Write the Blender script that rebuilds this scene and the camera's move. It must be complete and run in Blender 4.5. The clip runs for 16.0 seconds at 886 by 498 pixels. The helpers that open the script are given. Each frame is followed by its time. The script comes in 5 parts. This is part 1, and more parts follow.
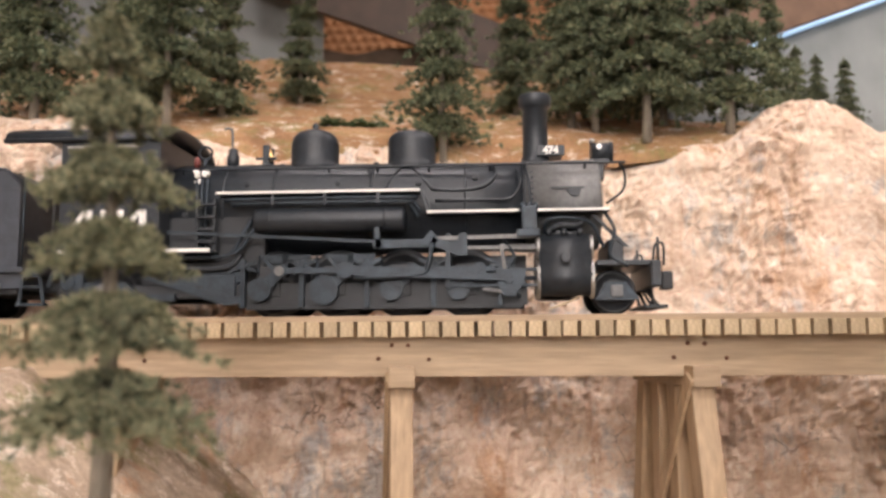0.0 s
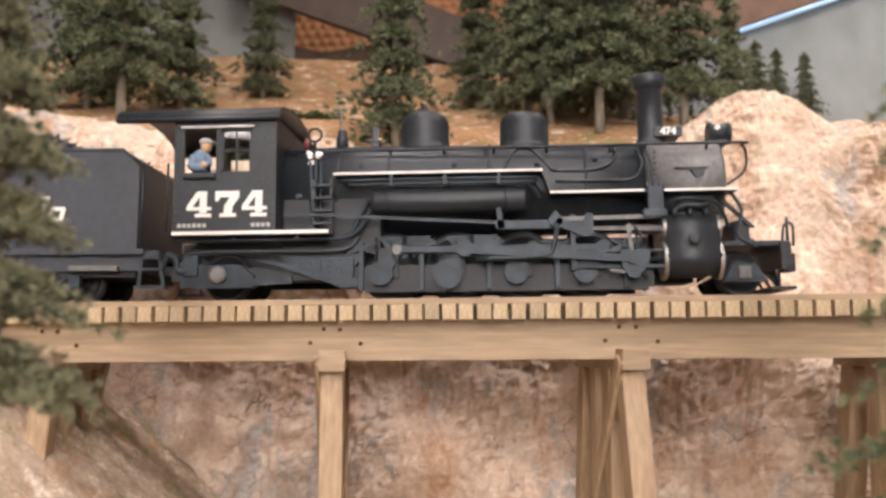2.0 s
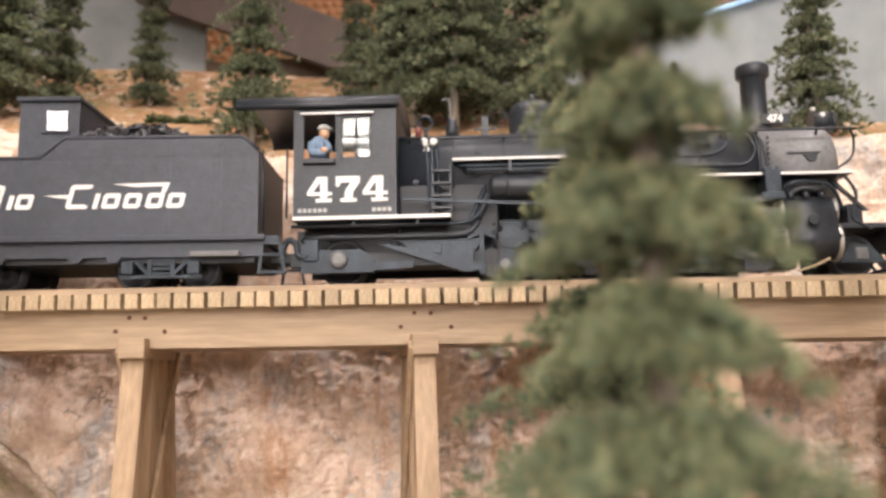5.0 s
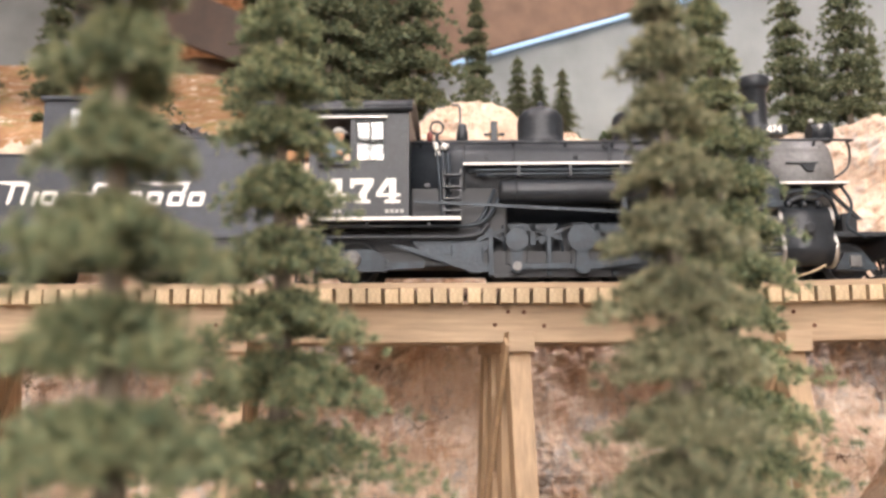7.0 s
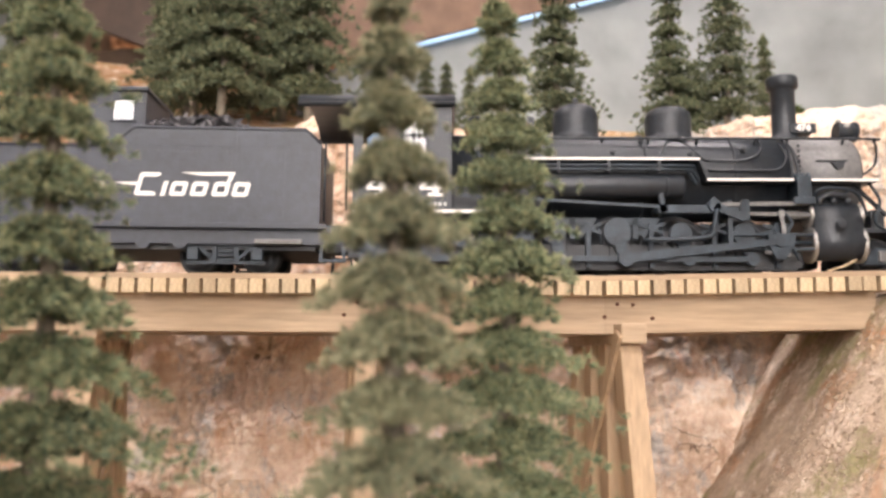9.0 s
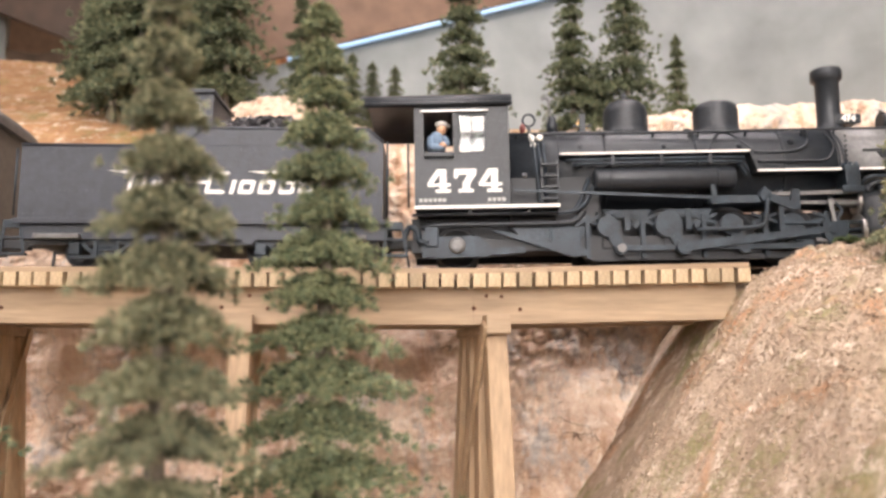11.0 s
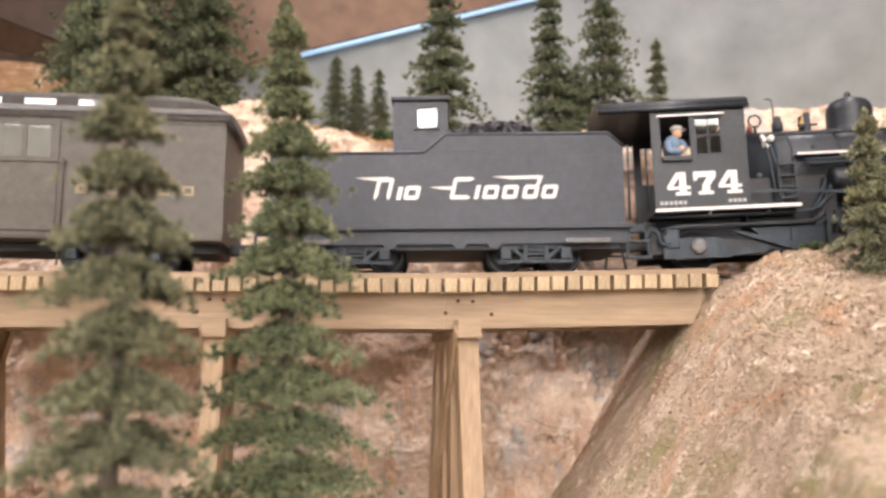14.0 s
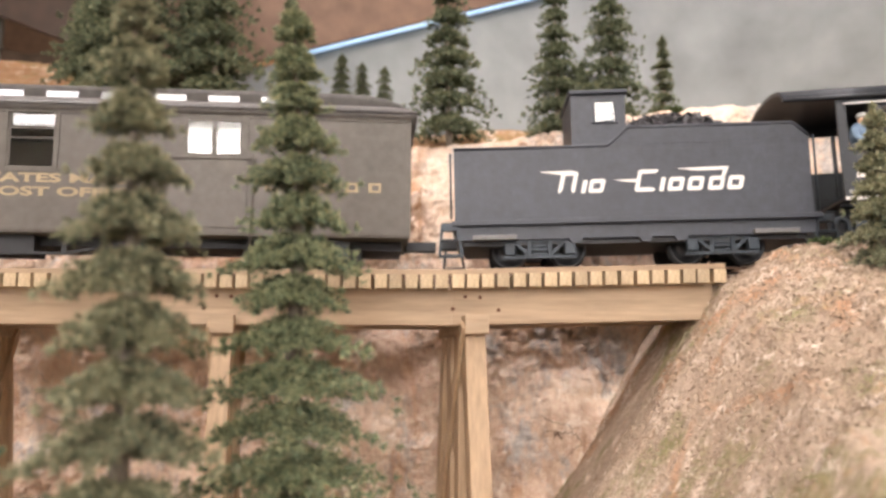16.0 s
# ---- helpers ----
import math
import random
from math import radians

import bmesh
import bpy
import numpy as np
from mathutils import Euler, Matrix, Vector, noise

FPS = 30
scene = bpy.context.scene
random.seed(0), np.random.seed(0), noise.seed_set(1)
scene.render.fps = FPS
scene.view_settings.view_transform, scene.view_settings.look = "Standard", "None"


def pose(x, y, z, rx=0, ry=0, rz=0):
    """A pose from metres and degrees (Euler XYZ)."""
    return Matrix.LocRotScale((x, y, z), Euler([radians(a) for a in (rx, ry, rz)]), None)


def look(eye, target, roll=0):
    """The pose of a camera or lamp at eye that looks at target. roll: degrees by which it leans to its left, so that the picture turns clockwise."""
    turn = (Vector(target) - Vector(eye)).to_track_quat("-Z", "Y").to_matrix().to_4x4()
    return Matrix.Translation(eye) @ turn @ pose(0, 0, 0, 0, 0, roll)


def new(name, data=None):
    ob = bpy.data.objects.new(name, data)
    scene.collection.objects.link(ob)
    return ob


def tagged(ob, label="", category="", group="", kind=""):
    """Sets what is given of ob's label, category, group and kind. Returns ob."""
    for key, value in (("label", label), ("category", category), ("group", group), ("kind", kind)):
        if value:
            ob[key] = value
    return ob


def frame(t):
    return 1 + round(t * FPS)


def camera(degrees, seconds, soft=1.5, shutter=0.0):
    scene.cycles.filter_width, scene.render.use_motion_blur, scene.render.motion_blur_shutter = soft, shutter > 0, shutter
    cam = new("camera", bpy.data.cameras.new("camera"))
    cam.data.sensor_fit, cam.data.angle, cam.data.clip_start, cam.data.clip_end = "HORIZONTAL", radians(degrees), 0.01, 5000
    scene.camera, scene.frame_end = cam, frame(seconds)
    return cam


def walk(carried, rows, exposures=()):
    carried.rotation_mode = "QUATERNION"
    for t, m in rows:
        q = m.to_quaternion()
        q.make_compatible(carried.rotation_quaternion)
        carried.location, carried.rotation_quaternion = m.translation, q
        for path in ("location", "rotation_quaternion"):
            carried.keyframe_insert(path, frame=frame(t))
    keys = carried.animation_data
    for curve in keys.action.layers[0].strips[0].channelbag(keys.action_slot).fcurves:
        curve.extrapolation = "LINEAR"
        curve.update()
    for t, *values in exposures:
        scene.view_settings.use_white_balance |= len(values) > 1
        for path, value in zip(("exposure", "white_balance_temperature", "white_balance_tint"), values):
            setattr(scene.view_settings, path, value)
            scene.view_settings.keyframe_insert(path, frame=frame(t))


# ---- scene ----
cam = camera(56.0, 16.0, soft=2.9)
PATH = [
    (0, (0.03246, -0.27460, -0.01255), (0.01907, -0.07631, 0.00984), -0.35),
    (0.5, (0.03780, -0.27344, -0.01388), (0.02450, -0.07516, 0.00863), -0.54),
    (1, (0.04077, -0.27259, -0.01631), (0.02707, -0.07448, 0.00744), -0.68),
    (1.5, (0.04594, -0.27222, -0.01979), (0.03254, -0.07409, 0.00402), -0.46),
    (2, (0.05425, -0.27151, -0.02017), (0.04145, -0.07336, 0.00373), -0.40),
    (2.5, (0.06116, -0.27013, -0.02330), (0.04916, -0.07192, 0.00052), -0.74),
    (3, (0.06545, -0.26925, -0.02373), (0.05405, -0.07089, -0.00093), -0.78),
    (3.2, (0.06799, -0.27280, -0.02308), (0.05889, -0.07433, -0.00012), -0.68),
    (5.3, (0.12819, -0.27578, -0.03442), (0.11999, -0.07826, -0.00309), -0.82),
    (5.5, (0.13667, -0.27717, -0.03484), (0.12748, -0.07984, -0.00253), -0.71),
    (6, (0.14971, -0.27622, -0.03566), (0.14091, -0.07875, -0.00400), -0.57),
    (6.5, (0.16030, -0.28037, -0.03329), (0.15330, -0.08267, -0.00303), -0.01),
    (7, (0.17797, -0.28476, -0.03303), (0.17208, -0.08686, -0.00442), -0.02),
    (7.5, (0.18629, -0.28557, -0.03271), (0.18199, -0.08770, -0.00394), 0.32),
    (8, (0.19749, -0.28860, -0.02993), (0.19449, -0.09053, -0.00236), 0.44),
    (8.5, (0.21044, -0.28907, -0.03252), (0.20824, -0.09108, -0.00433), 0.41),
    (9, (0.22382, -0.29083, -0.03484), (0.22293, -0.09272, -0.00740), 0.42),
    (9.5, (0.23713, -0.29111, -0.03804), (0.23682, -0.09305, -0.01024), 0.27),
    (10, (0.24771, -0.29295, -0.03842), (0.24761, -0.09482, -0.01107), 0.29),
    (10.2, (0.25288, -0.29510, -0.03862), (0.25307, -0.09702, -0.01096), 0.22),
    (12.5, (0.27632, -0.30268, -0.03490), (0.27703, -0.10449, -0.00808), 0.26),
    (13, (0.27668, -0.30418, -0.03347), (0.27747, -0.10595, -0.00691), 0.27),
    (13.5, (0.27904, -0.30503, -0.03423), (0.27984, -0.10679, -0.00776), 0.37),
    (14, (0.27764, -0.30425, -0.03563), (0.27854, -0.10606, -0.00885), 0.28),
    (14.5, (0.27676, -0.30310, -0.03605), (0.27746, -0.10487, -0.00950), 0.26),
    (15, (0.27606, -0.30227, -0.03793), (0.27666, -0.10405, -0.01133), 0.25),
    (15.5, (0.27632, -0.30174, -0.03927), (0.27682, -0.10350, -0.01280), 0.34),
    (16, (0.27659, -0.30388, -0.03720), (0.27649, -0.10569, -0.01038), 0.19),
]
walk(cam, [(t, look(eye, target, roll)) for t, eye, target, roll in PATH],
     [(0, 0.0), (3, 0.12), (5.5, 0.38), (8, 0.50), (10, 0.52), (12.5, 0.40), (16, 0.34)])
scene_unit = 0.00875          # one drawing unit of the layout, in metres (the model is about 1:46)
U = scene_unit
cam.data.dof.use_dof = True   # close focus on the train, near and far things go soft
cam.data.dof.focus_distance = 0.295
cam.data.dof.aperture_fstop = 15.5


def spot(x, y, z, rx=0, ry=0, rz=0):
    """A pose given in drawing units."""
    return pose(x * U, y * U, z * U, rx, ry, rz)


# ---- light: unseen lamps assumed over aisle and track, added fill, dim room round about ----
world = bpy.data.worlds.new("room_air")
scene.world = world
world.use_nodes = True
world.node_tree.nodes["Background"].inputs[0].default_value = (1.0, 0.9, 0.8, 1)
world.node_tree.nodes["Background"].inputs[1].default_value = 0.12


def area_lamp(name, at, aim, sx, sy, watts, colour):
    data = bpy.data.lights.new(name, "AREA")
    data.shape, data.size, data.size_y, data.energy, data.color = "RECTANGLE", sx, sy, watts, colour
    ob = new(name, data)
    ob.matrix_world = look(at, aim)
    return ob


LAMPS = [
    ((0.46, -0.86, 1.00), (0.24, 0.02, 0.0), 0.35, 0.12, 4.2),
    ((-0.15, -0.88, 1.00), (0.0, 0.05, 0.0), 0.35, 0.12, 3.2),
    # fill added far back and low, to light the wall under the trestle
    ((0.25, -2.1, 0.85), (0.2, 0.0, -0.05), 1.2, 0.40, 8.0),
    ((0.40, -0.005, 0.66), (0.36, 0.06, 0.0), 0.36, 0.07, 2.9),       # unseen pair over the track, added to brighten tops and rock
    ((0.00, -0.005, 0.66), (0.02, 0.06, 0.0), 0.36, 0.07, 2.1),
]
for at, aim, sx, sy, watts in LAMPS:
    area_lamp("unseen_lamp_light", at, aim, sx, sy, watts, (1.0, 0.895, 0.93))
# fill with no known source, added to brighten the far embossed panel
area_lamp("far_panel_fill", (0.1, 0.95, 1.2), (0.0, 1.5, 0.65), 0.9, 0.3, 5.0, (1.0, 0.85, 0.72))


# ---- materials ----
def ramp_node(nt, stops):
    r = nt.nodes.new("ShaderNodeValToRGB")
    r.color_ramp.elements.remove(r.color_ramp.elements[1])
    r.color_ramp.elements[0].position, r.color_ramp.elements[0].color = stops[0][0], (*stops[0][1], 1)
    for p, c in stops[1:]:
        e = r.color_ramp.elements.new(p)
        e.color = (*c, 1)
    return r


def surface(name, stops, scale, rough=0.6, metal=0.0, bump=0.0, bump_scale=None, stretch=(1, 1, 1), fine=None, random_by="", emit=None, coat=0.0, spec=0.5):
    """Coloured by a noise ramp at one scale, mottled at a second one, with fine relief."""
    m = bpy.data.materials.new(name)
    m.use_nodes = True
    nt = m.node_tree
    b = nt.nodes["Principled BSDF"]
    link = nt.links.new
    tc = nt.nodes.new("ShaderNodeTexCoord")
    mp = nt.nodes.new("ShaderNodeMapping")
    mp.inputs["Scale"].default_value = stretch
    link(tc.outputs["Object"], mp.inputs[0])
    n1 = nt.nodes.new("ShaderNodeTexNoise")
    n1.inputs["Scale"].default_value, n1.inputs["Detail"].default_value, n1.inputs["Roughness"].default_value = scale, 6, 0.62
    link(mp.outputs[0], n1.inputs["Vector"])
    r = ramp_node(nt, stops)
    link(n1.outputs[0], r.inputs[0])
    n2 = nt.nodes.new("ShaderNodeTexNoise")
    n2.inputs["Scale"].default_value, n2.inputs["Detail"].default_value = fine or scale * 9, 5
    link(mp.outputs[0], n2.inputs["Vector"])
    mix = nt.nodes.new("ShaderNodeMix")
    mix.data_type, mix.blend_type = "RGBA", "OVERLAY"
    mix.inputs[0].default_value = 0.45
    link(r.outputs[0], mix.inputs[6])
    link(n2.outputs[0], mix.inputs[7])
    out = mix.outputs[2]
    if random_by:
        if random_by == "island":
            src = nt.nodes.new("ShaderNodeNewGeometry").outputs["Random Per Island"]
        else:
            src = nt.nodes.new("ShaderNodeObjectInfo").outputs["Random"]
        mr = nt.nodes.new("ShaderNodeMapRange")
        mr.inputs[3].default_value, mr.inputs[4].default_value = 0.80, 1.16
        link(src, mr.inputs[0])
        hv = nt.nodes.new("ShaderNodeHueSaturation")
        link(mr.outputs[0], hv.inputs["Value"])
        link(out, hv.inputs["Color"])
        out = hv.outputs[0]
    link(out, b.inputs["Base Color"])
    b.inputs["Roughness"].default_value, b.inputs["Metallic"].default_value = rough, metal
    b.inputs["Coat Weight"].default_value = coat
    b.inputs["Specular IOR Level"].default_value = spec
    if bump:
        bp = nt.nodes.new("ShaderNodeBump")
        bp.inputs["Strength"].default_value, bp.inputs["Distance"].default_value = bump, 0.001
        n3 = nt.nodes.new("ShaderNodeTexNoise")
        n3.inputs["Scale"].default_value, n3.inputs["Detail"].default_value = bump_scale or scale * 6, 6
        link(mp.outputs[0], n3.inputs["Vector"])
        link(n3.outputs[0], bp.inputs["Height"])
        link(bp.outputs[0], b.inputs["Normal"])
    if emit:
        b.inputs["Emission Color"].default_value, b.inputs["Emission Strength"].default_value = (*emit[0], 1), emit[1]
    return m


def shades(c, k=0.25):
    return [(0.3, tuple(v * (1 - k) for v in c)), (0.7, tuple(min(1, v * (1 + k)) for v in c))]


M_BLACK = surface("engine_black", shades((0.021, 0.025, 0.030)), 60, 0.40, 0.0, 0.15, 900, spec=0.4)
M_SMOKEBOX = surface("graphite_grey", shades((0.14, 0.138, 0.135)), 70, 0.45, 0.15, 0.2, 900)
M_TENDER = surface("tender_slate", shades((0.034, 0.040, 0.052), 0.16), 40, 0.5, 0.0, 0.12, 700)
M_GEAR = surface("weathered_running_gear", shades((0.026, 0.036, 0.046), 0.45), 120, 0.42, 0.2, 0.2, 900, spec=0.4)
M_STEEL = surface("bright_steel", shades((0.50, 0.49, 0.47)), 150, 0.45, 0.9)
M_DARK = surface("underframe_black", shades((0.018, 0.020, 0.023)), 60, 0.55)
M_WHITE = surface("white_lettering", shades((0.82, 0.80, 0.75), 0.06), 200, 0.55)
M_GOLD = surface("dull_gold_lettering", shades((0.36, 0.275, 0.16), 0.12), 200, 0.55)
M_BRASS = surface("brass", shades((0.75, 0.52, 0.22)), 100, 0.3, 0.9)
M_RED = surface("red_cap", shades((0.22, 0.06, 0.05)), 100, 0.5)
M_CAR = surface("olive_drab_car_side", shades((0.098, 0.086, 0.070), 0.1), 30, 0.55, 0.0, 0.08, 700, (1, 1, 1))
M_ROOF = surface("car_roof_grey", shades((0.115, 0.108, 0.10), 0.15), 30, 0.6, 0.0, 0.15, 600)
M_COAL = surface("coal", shades((0.06, 0.058, 0.062), 0.5), 300, 0.28, 0.0, 0.5, 900)
M_WOOD = surface("pine_stringer", [(0.25, (0.27, 0.185, 0.115)), (0.5, (0.36, 0.26, 0.165)), (0.75, (0.43, 0.32, 0.21))], 25, 0.62, 0, 0.25, 300, (0.25, 3, 3))
M_POST = surface("pine_post", [(0.25, (0.28, 0.185, 0.105)), (0.5, (0.38, 0.265, 0.16)), (0.75, (0.45, 0.325, 0.205))], 25, 0.62, 0, 0.25, 300, (3, 3, 0.22))
M_TIE = surface("pine_tie", [(0.25, (0.36, 0.265, 0.155)), (0.5, (0.46, 0.35, 0.215)), (0.75, (0.53, 0.415, 0.27))], 60, 0.62, 0, 0.25, 500, (2, 0.4, 2), random_by="object")
M_GRAVEL = surface("gravel_stone", [(0.3, (0.34, 0.26, 0.19)), (0.55, (0.43, 0.335, 0.25)), (0.75, (0.30, 0.28, 0.17))], 60, 0.9, 0, random_by="island", spec=0.2)
M_RUST = surface("rusty_iron", shades((0.13, 0.055, 0.03), 0.4), 200, 0.7, 0.3)
M_RAIL = surface("weathered_rail", shades((0.16, 0.10, 0.07), 0.3), 60, 0.5, 0.5)
M_TRUNK = surface("grey_tree_bark", shades((0.20, 0.17, 0.13), 0.4), 120, 0.85, 0, 0.5, 400, (3, 3, 0.5))
M_DENIM = surface("denim_blue", shades((0.16, 0.23, 0.32), 0.2), 300, 0.8)
M_SKIN = surface("painted_flesh", shades((0.60, 0.36, 0.22), 0.1), 300, 0.6)
M_CAPGREY = surface("grey_cap", shades((0.42, 0.42, 0.40), 0.2), 400, 0.8)
M_ROOM = surface("room_wall_paint", shades((0.55, 0.50, 0.43), 0.08), 1.5, 0.8)
M_CARPET = surface("dark_carpet", shades((0.10, 0.09, 0.085), 0.3), 60, 0.95)
M_SKY = surface("backdrop_sky_paint", shades((0.225, 0.24, 0.235), 0.05), 3, 0.85)
M_HILLPAINT = surface("backdrop_hill_paint", shades((0.11, 0.075, 0.05), 0.25), 12, 0.85)
M_SOFFIT = surface("brown_soffit_board", shades((0.20, 0.125, 0.085), 0.08), 8, 0.7)
M_EMBOSS = surface("embossed_copper_panel", shades((0.42, 0.21, 0.11), 0.12), 8, 0.4, 0.35)
M_BEAM = surface("dark_brown_board", shades((0.07, 0.045, 0.03), 0.2), 10, 0.6)
M_LED = surface("blue_light_tube", shades((0.4, 0.6, 0.8), 0.02), 5, 0.5, emit=((0.45, 0.68, 1.0), 0.42))
M_GLOW = surface("bright_diffuser", shades((0.9, 0.89, 0.86), 0.02), 5, 0.5, emit=((1.0, 0.92, 0.92), 14.0))
M_DIFF = surface("lamp_diffuser", shades((0.9, 0.88, 0.84), 0.02), 5, 0.5, emit=((1.0, 0.93, 0.82), 9.0))


def glass_material():
    m = bpy.data.materials.new("window_glass")
    m.use_nodes = True
    b = m.node_tree.nodes["Principled BSDF"]
    b.inputs["Base Color"].default_value = (0.9, 0.95, 0.93, 1)
    b.inputs["Roughness"].default_value, b.inputs["IOR"].default_value, b.inputs["Transmission Weight"].default_value = 0.02, 1.5, 1.0
    return m


M_GLASS = glass_material()


def rock_material(name, stops, grey, crack):
    """Layered stone: broad colour bands, pale and ochre stains, dark fissures, gritty relief."""
    m = bpy.data.materials.new(name)
    m.use_nodes = True
    nt, link = m.node_tree, m.node_tree.links.new
    b = nt.nodes["Principled BSDF"]
    b.inputs["Roughness"].default_value = 0.9
    b.inputs["Specular IOR Level"].default_value = 0.2
    tc = nt.nodes.new("ShaderNodeTexCoord")

    def noise_tex(scale, detail, stretch, rough=0.6, dist=0.0):
        mp = nt.nodes.new("ShaderNodeMapping")
        mp.inputs["Scale"].default_value = stretch
        link(tc.outputs["Object"], mp.inputs[0])
        n = nt.nodes.new("ShaderNodeTexNoise")
        n.inputs["Scale"].default_value, n.inputs["Detail"].default_value, n.inputs["Roughness"].default_value, n.inputs["Distortion"].default_value = scale, detail, rough, dist
        link(mp.outputs[0], n.inputs["Vector"])
        return n.outputs[0]

    def blend(a, c, fac, mode="MIX"):
        mx = nt.nodes.new("ShaderNodeMix")
        mx.data_type, mx.blend_type = "RGBA", mode
        link(fac, mx.inputs[0]) if not isinstance(fac, float) else None
        if isinstance(fac, float):
            mx.inputs[0].default_value = fac
        link(a, mx.inputs[6])
        if isinstance(c, tuple):
            mx.inputs[7].default_value = (*c, 1)
        else:
            link(c, mx.inputs[7])
        return mx.outputs[2]

    def mask(src, lo, hi):
        mr = nt.nodes.new("ShaderNodeMapRange")
        mr.inputs[1].default_value, mr.inputs[2].default_value = lo, hi
        link(src, mr.inputs[0])
        return mr.outputs[0]

    r = ramp_node(nt, stops)
    link(noise_tex(26, 8, (1, 1, 0.7), 0.65, 0.6), r.inputs[0])
    col = r.outputs[0]
    col = blend(col, grey, mask(noise_tex(45, 6, (1, 1, 0.5), 0.7), 0.52, 0.62))
    col = blend(col, (0.52, 0.29, 0.16), mask(noise_tex(34, 6, (1.6, 1, 0.4), 0.65, 0.8), 0.54, 0.72))
    col = blend(col, (0.84, 0.72, 0.60), mask(noise_tex(95, 6, (1, 1, 0.8), 0.75), 0.54, 0.66))
    col = blend(col, noise_tex(420, 5, (1, 1, 1), 0.7), 0.55, "OVERLAY")
    vo = nt.nodes.new("ShaderNodeTexVoronoi")
    vo.feature = "DISTANCE_TO_EDGE"
    vo.inputs["Scale"].default_value = 34
    mp = nt.nodes.new("ShaderNodeMapping")
    mp.inputs["Scale"].default_value = (1, 1, 1.6)
    link(tc.outputs["Object"], mp.inputs[0])
    warp = nt.nodes.new("ShaderNodeTexNoise")
    warp.inputs["Scale"].default_value, warp.inputs["Detail"].default_value = 60, 5
    link(tc.outputs["Object"], warp.inputs["Vector"])
    add = nt.nodes.new("ShaderNodeVectorMath")
    add.operation = "MULTIPLY_ADD"
    add.inputs[1].default_value = (0.03, 0.03, 0.03)
    link(warp.outputs[1], add.inputs[0])
    link(mp.outputs[0], add.inputs[2])
    link(add.outputs[0], vo.inputs["Vector"])
    fis = nt.nodes.new("ShaderNodeMath")
    fis.operation = "MULTIPLY"
    link(mask(vo.outputs["Distance"], 0.02, 0.0), fis.inputs[0])
    link(mask(noise_tex(40, 3, (1, 1, 1)), 0.52, 0.68), fis.inputs[1])
    col = blend(col, crack, fis.outputs[0])
    link(col, b.inputs["Base Color"])
    bp = nt.nodes.new("ShaderNodeBump")
    bp.inputs["Strength"].default_value, bp.inputs["Distance"].default_value = 0.8, 0.002
    link(noise_tex(330, 8, (1, 1, 1), 0.75), bp.inputs["Height"])
    link(bp.outputs[0], b.inputs["Normal"])
    return m


M_ROCK = rock_material("pink_sandstone", [(0.30, (0.52, 0.36, 0.25)), (0.45, (0.68, 0.51, 0.385)), (0.58, (0.80, 0.64, 0.50)), (0.72, (0.74, 0.60, 0.48))], (0.50, 0.46, 0.42), (0.10, 0.055, 0.035))
M_EARTH = rock_material("brown_hillside_earth", [(0.3, (0.25, 0.135, 0.07)), (0.5, (0.36, 0.20, 0.10)), (0.7, (0.44, 0.29, 0.15))], (0.24, 0.20, 0.08), (0.16, 0.10, 0.05))
M_SLOPE = rock_material("gravelly_slope", [(0.3, (0.38, 0.28, 0.20)), (0.5, (0.49, 0.38, 0.28)), (0.7, (0.57, 0.46, 0.36))], (0.30, 0.27, 0.14), (0.26, 0.17, 0.09))


def foliage(name, dark, mid, tip):
    """Needle foam: mottled greens, paler dusted ends (attribute 'tip' grows along each tuft)."""
    m = bpy.data.materials.new(name)
    m.use_nodes = True
    nt, link = m.node_tree, m.node_tree.links.new
    b = nt.nodes["Principled BSDF"]
    b.inputs["Roughness"].default_value = 0.85
    b.inputs["Specular IOR Level"].default_value = 0.15
    tc = nt.nodes.new("ShaderNodeTexCoord")
    n = nt.nodes.new("ShaderNodeTexNoise")
    n.inputs["Scale"].default_value, n.inputs["Detail"].default_value = 70, 4
    link(tc.outputs["Object"], n.inputs["Vector"])
    r = ramp_node(nt, [(0.32, dark), (0.62, mid)])
    link(n.outputs[0], r.inputs[0])
    at = nt.nodes.new("ShaderNodeAttribute")
    at.attribute_name = "tip"
    geo = nt.nodes.new("ShaderNodeNewGeometry")
    mul = nt.nodes.new("ShaderNodeMath")
    mul.operation = "MULTIPLY"
    link(at.outputs["Fac"], mul.inputs[0])
    link(geo.outputs["Random Per Island"], mul.inputs[1])
    mx = nt.nodes.new("ShaderNodeMix")
    mx.data_type = "RGBA"
    link(mul.outputs[0], mx.inputs[0])
    link(r.outputs[0], mx.inputs[6])
    mx.inputs[7].default_value = (*tip, 1)
    link(mx.outputs[2], b.inputs["Base Color"])
    return m


M_FIR = foliage("fir_green", (0.06, 0.105, 0.075), (0.15, 0.205, 0.12), (0.46, 0.43, 0.23))
M_FIR2 = foliage("olive_fir_green", (0.08, 0.11, 0.075), (0.18, 0.20, 0.12), (0.46, 0.41, 0.25))
M_FIRFAR = foliage("deep_fir_green", (0.042, 0.066, 0.045), (0.115, 0.145, 0.085), (0.27, 0.26, 0.145))
M_BUSH = foliage("bush_green", (0.03, 0.06, 0.03), (0.08, 0.12, 0.05), (0.2, 0.22, 0.1))


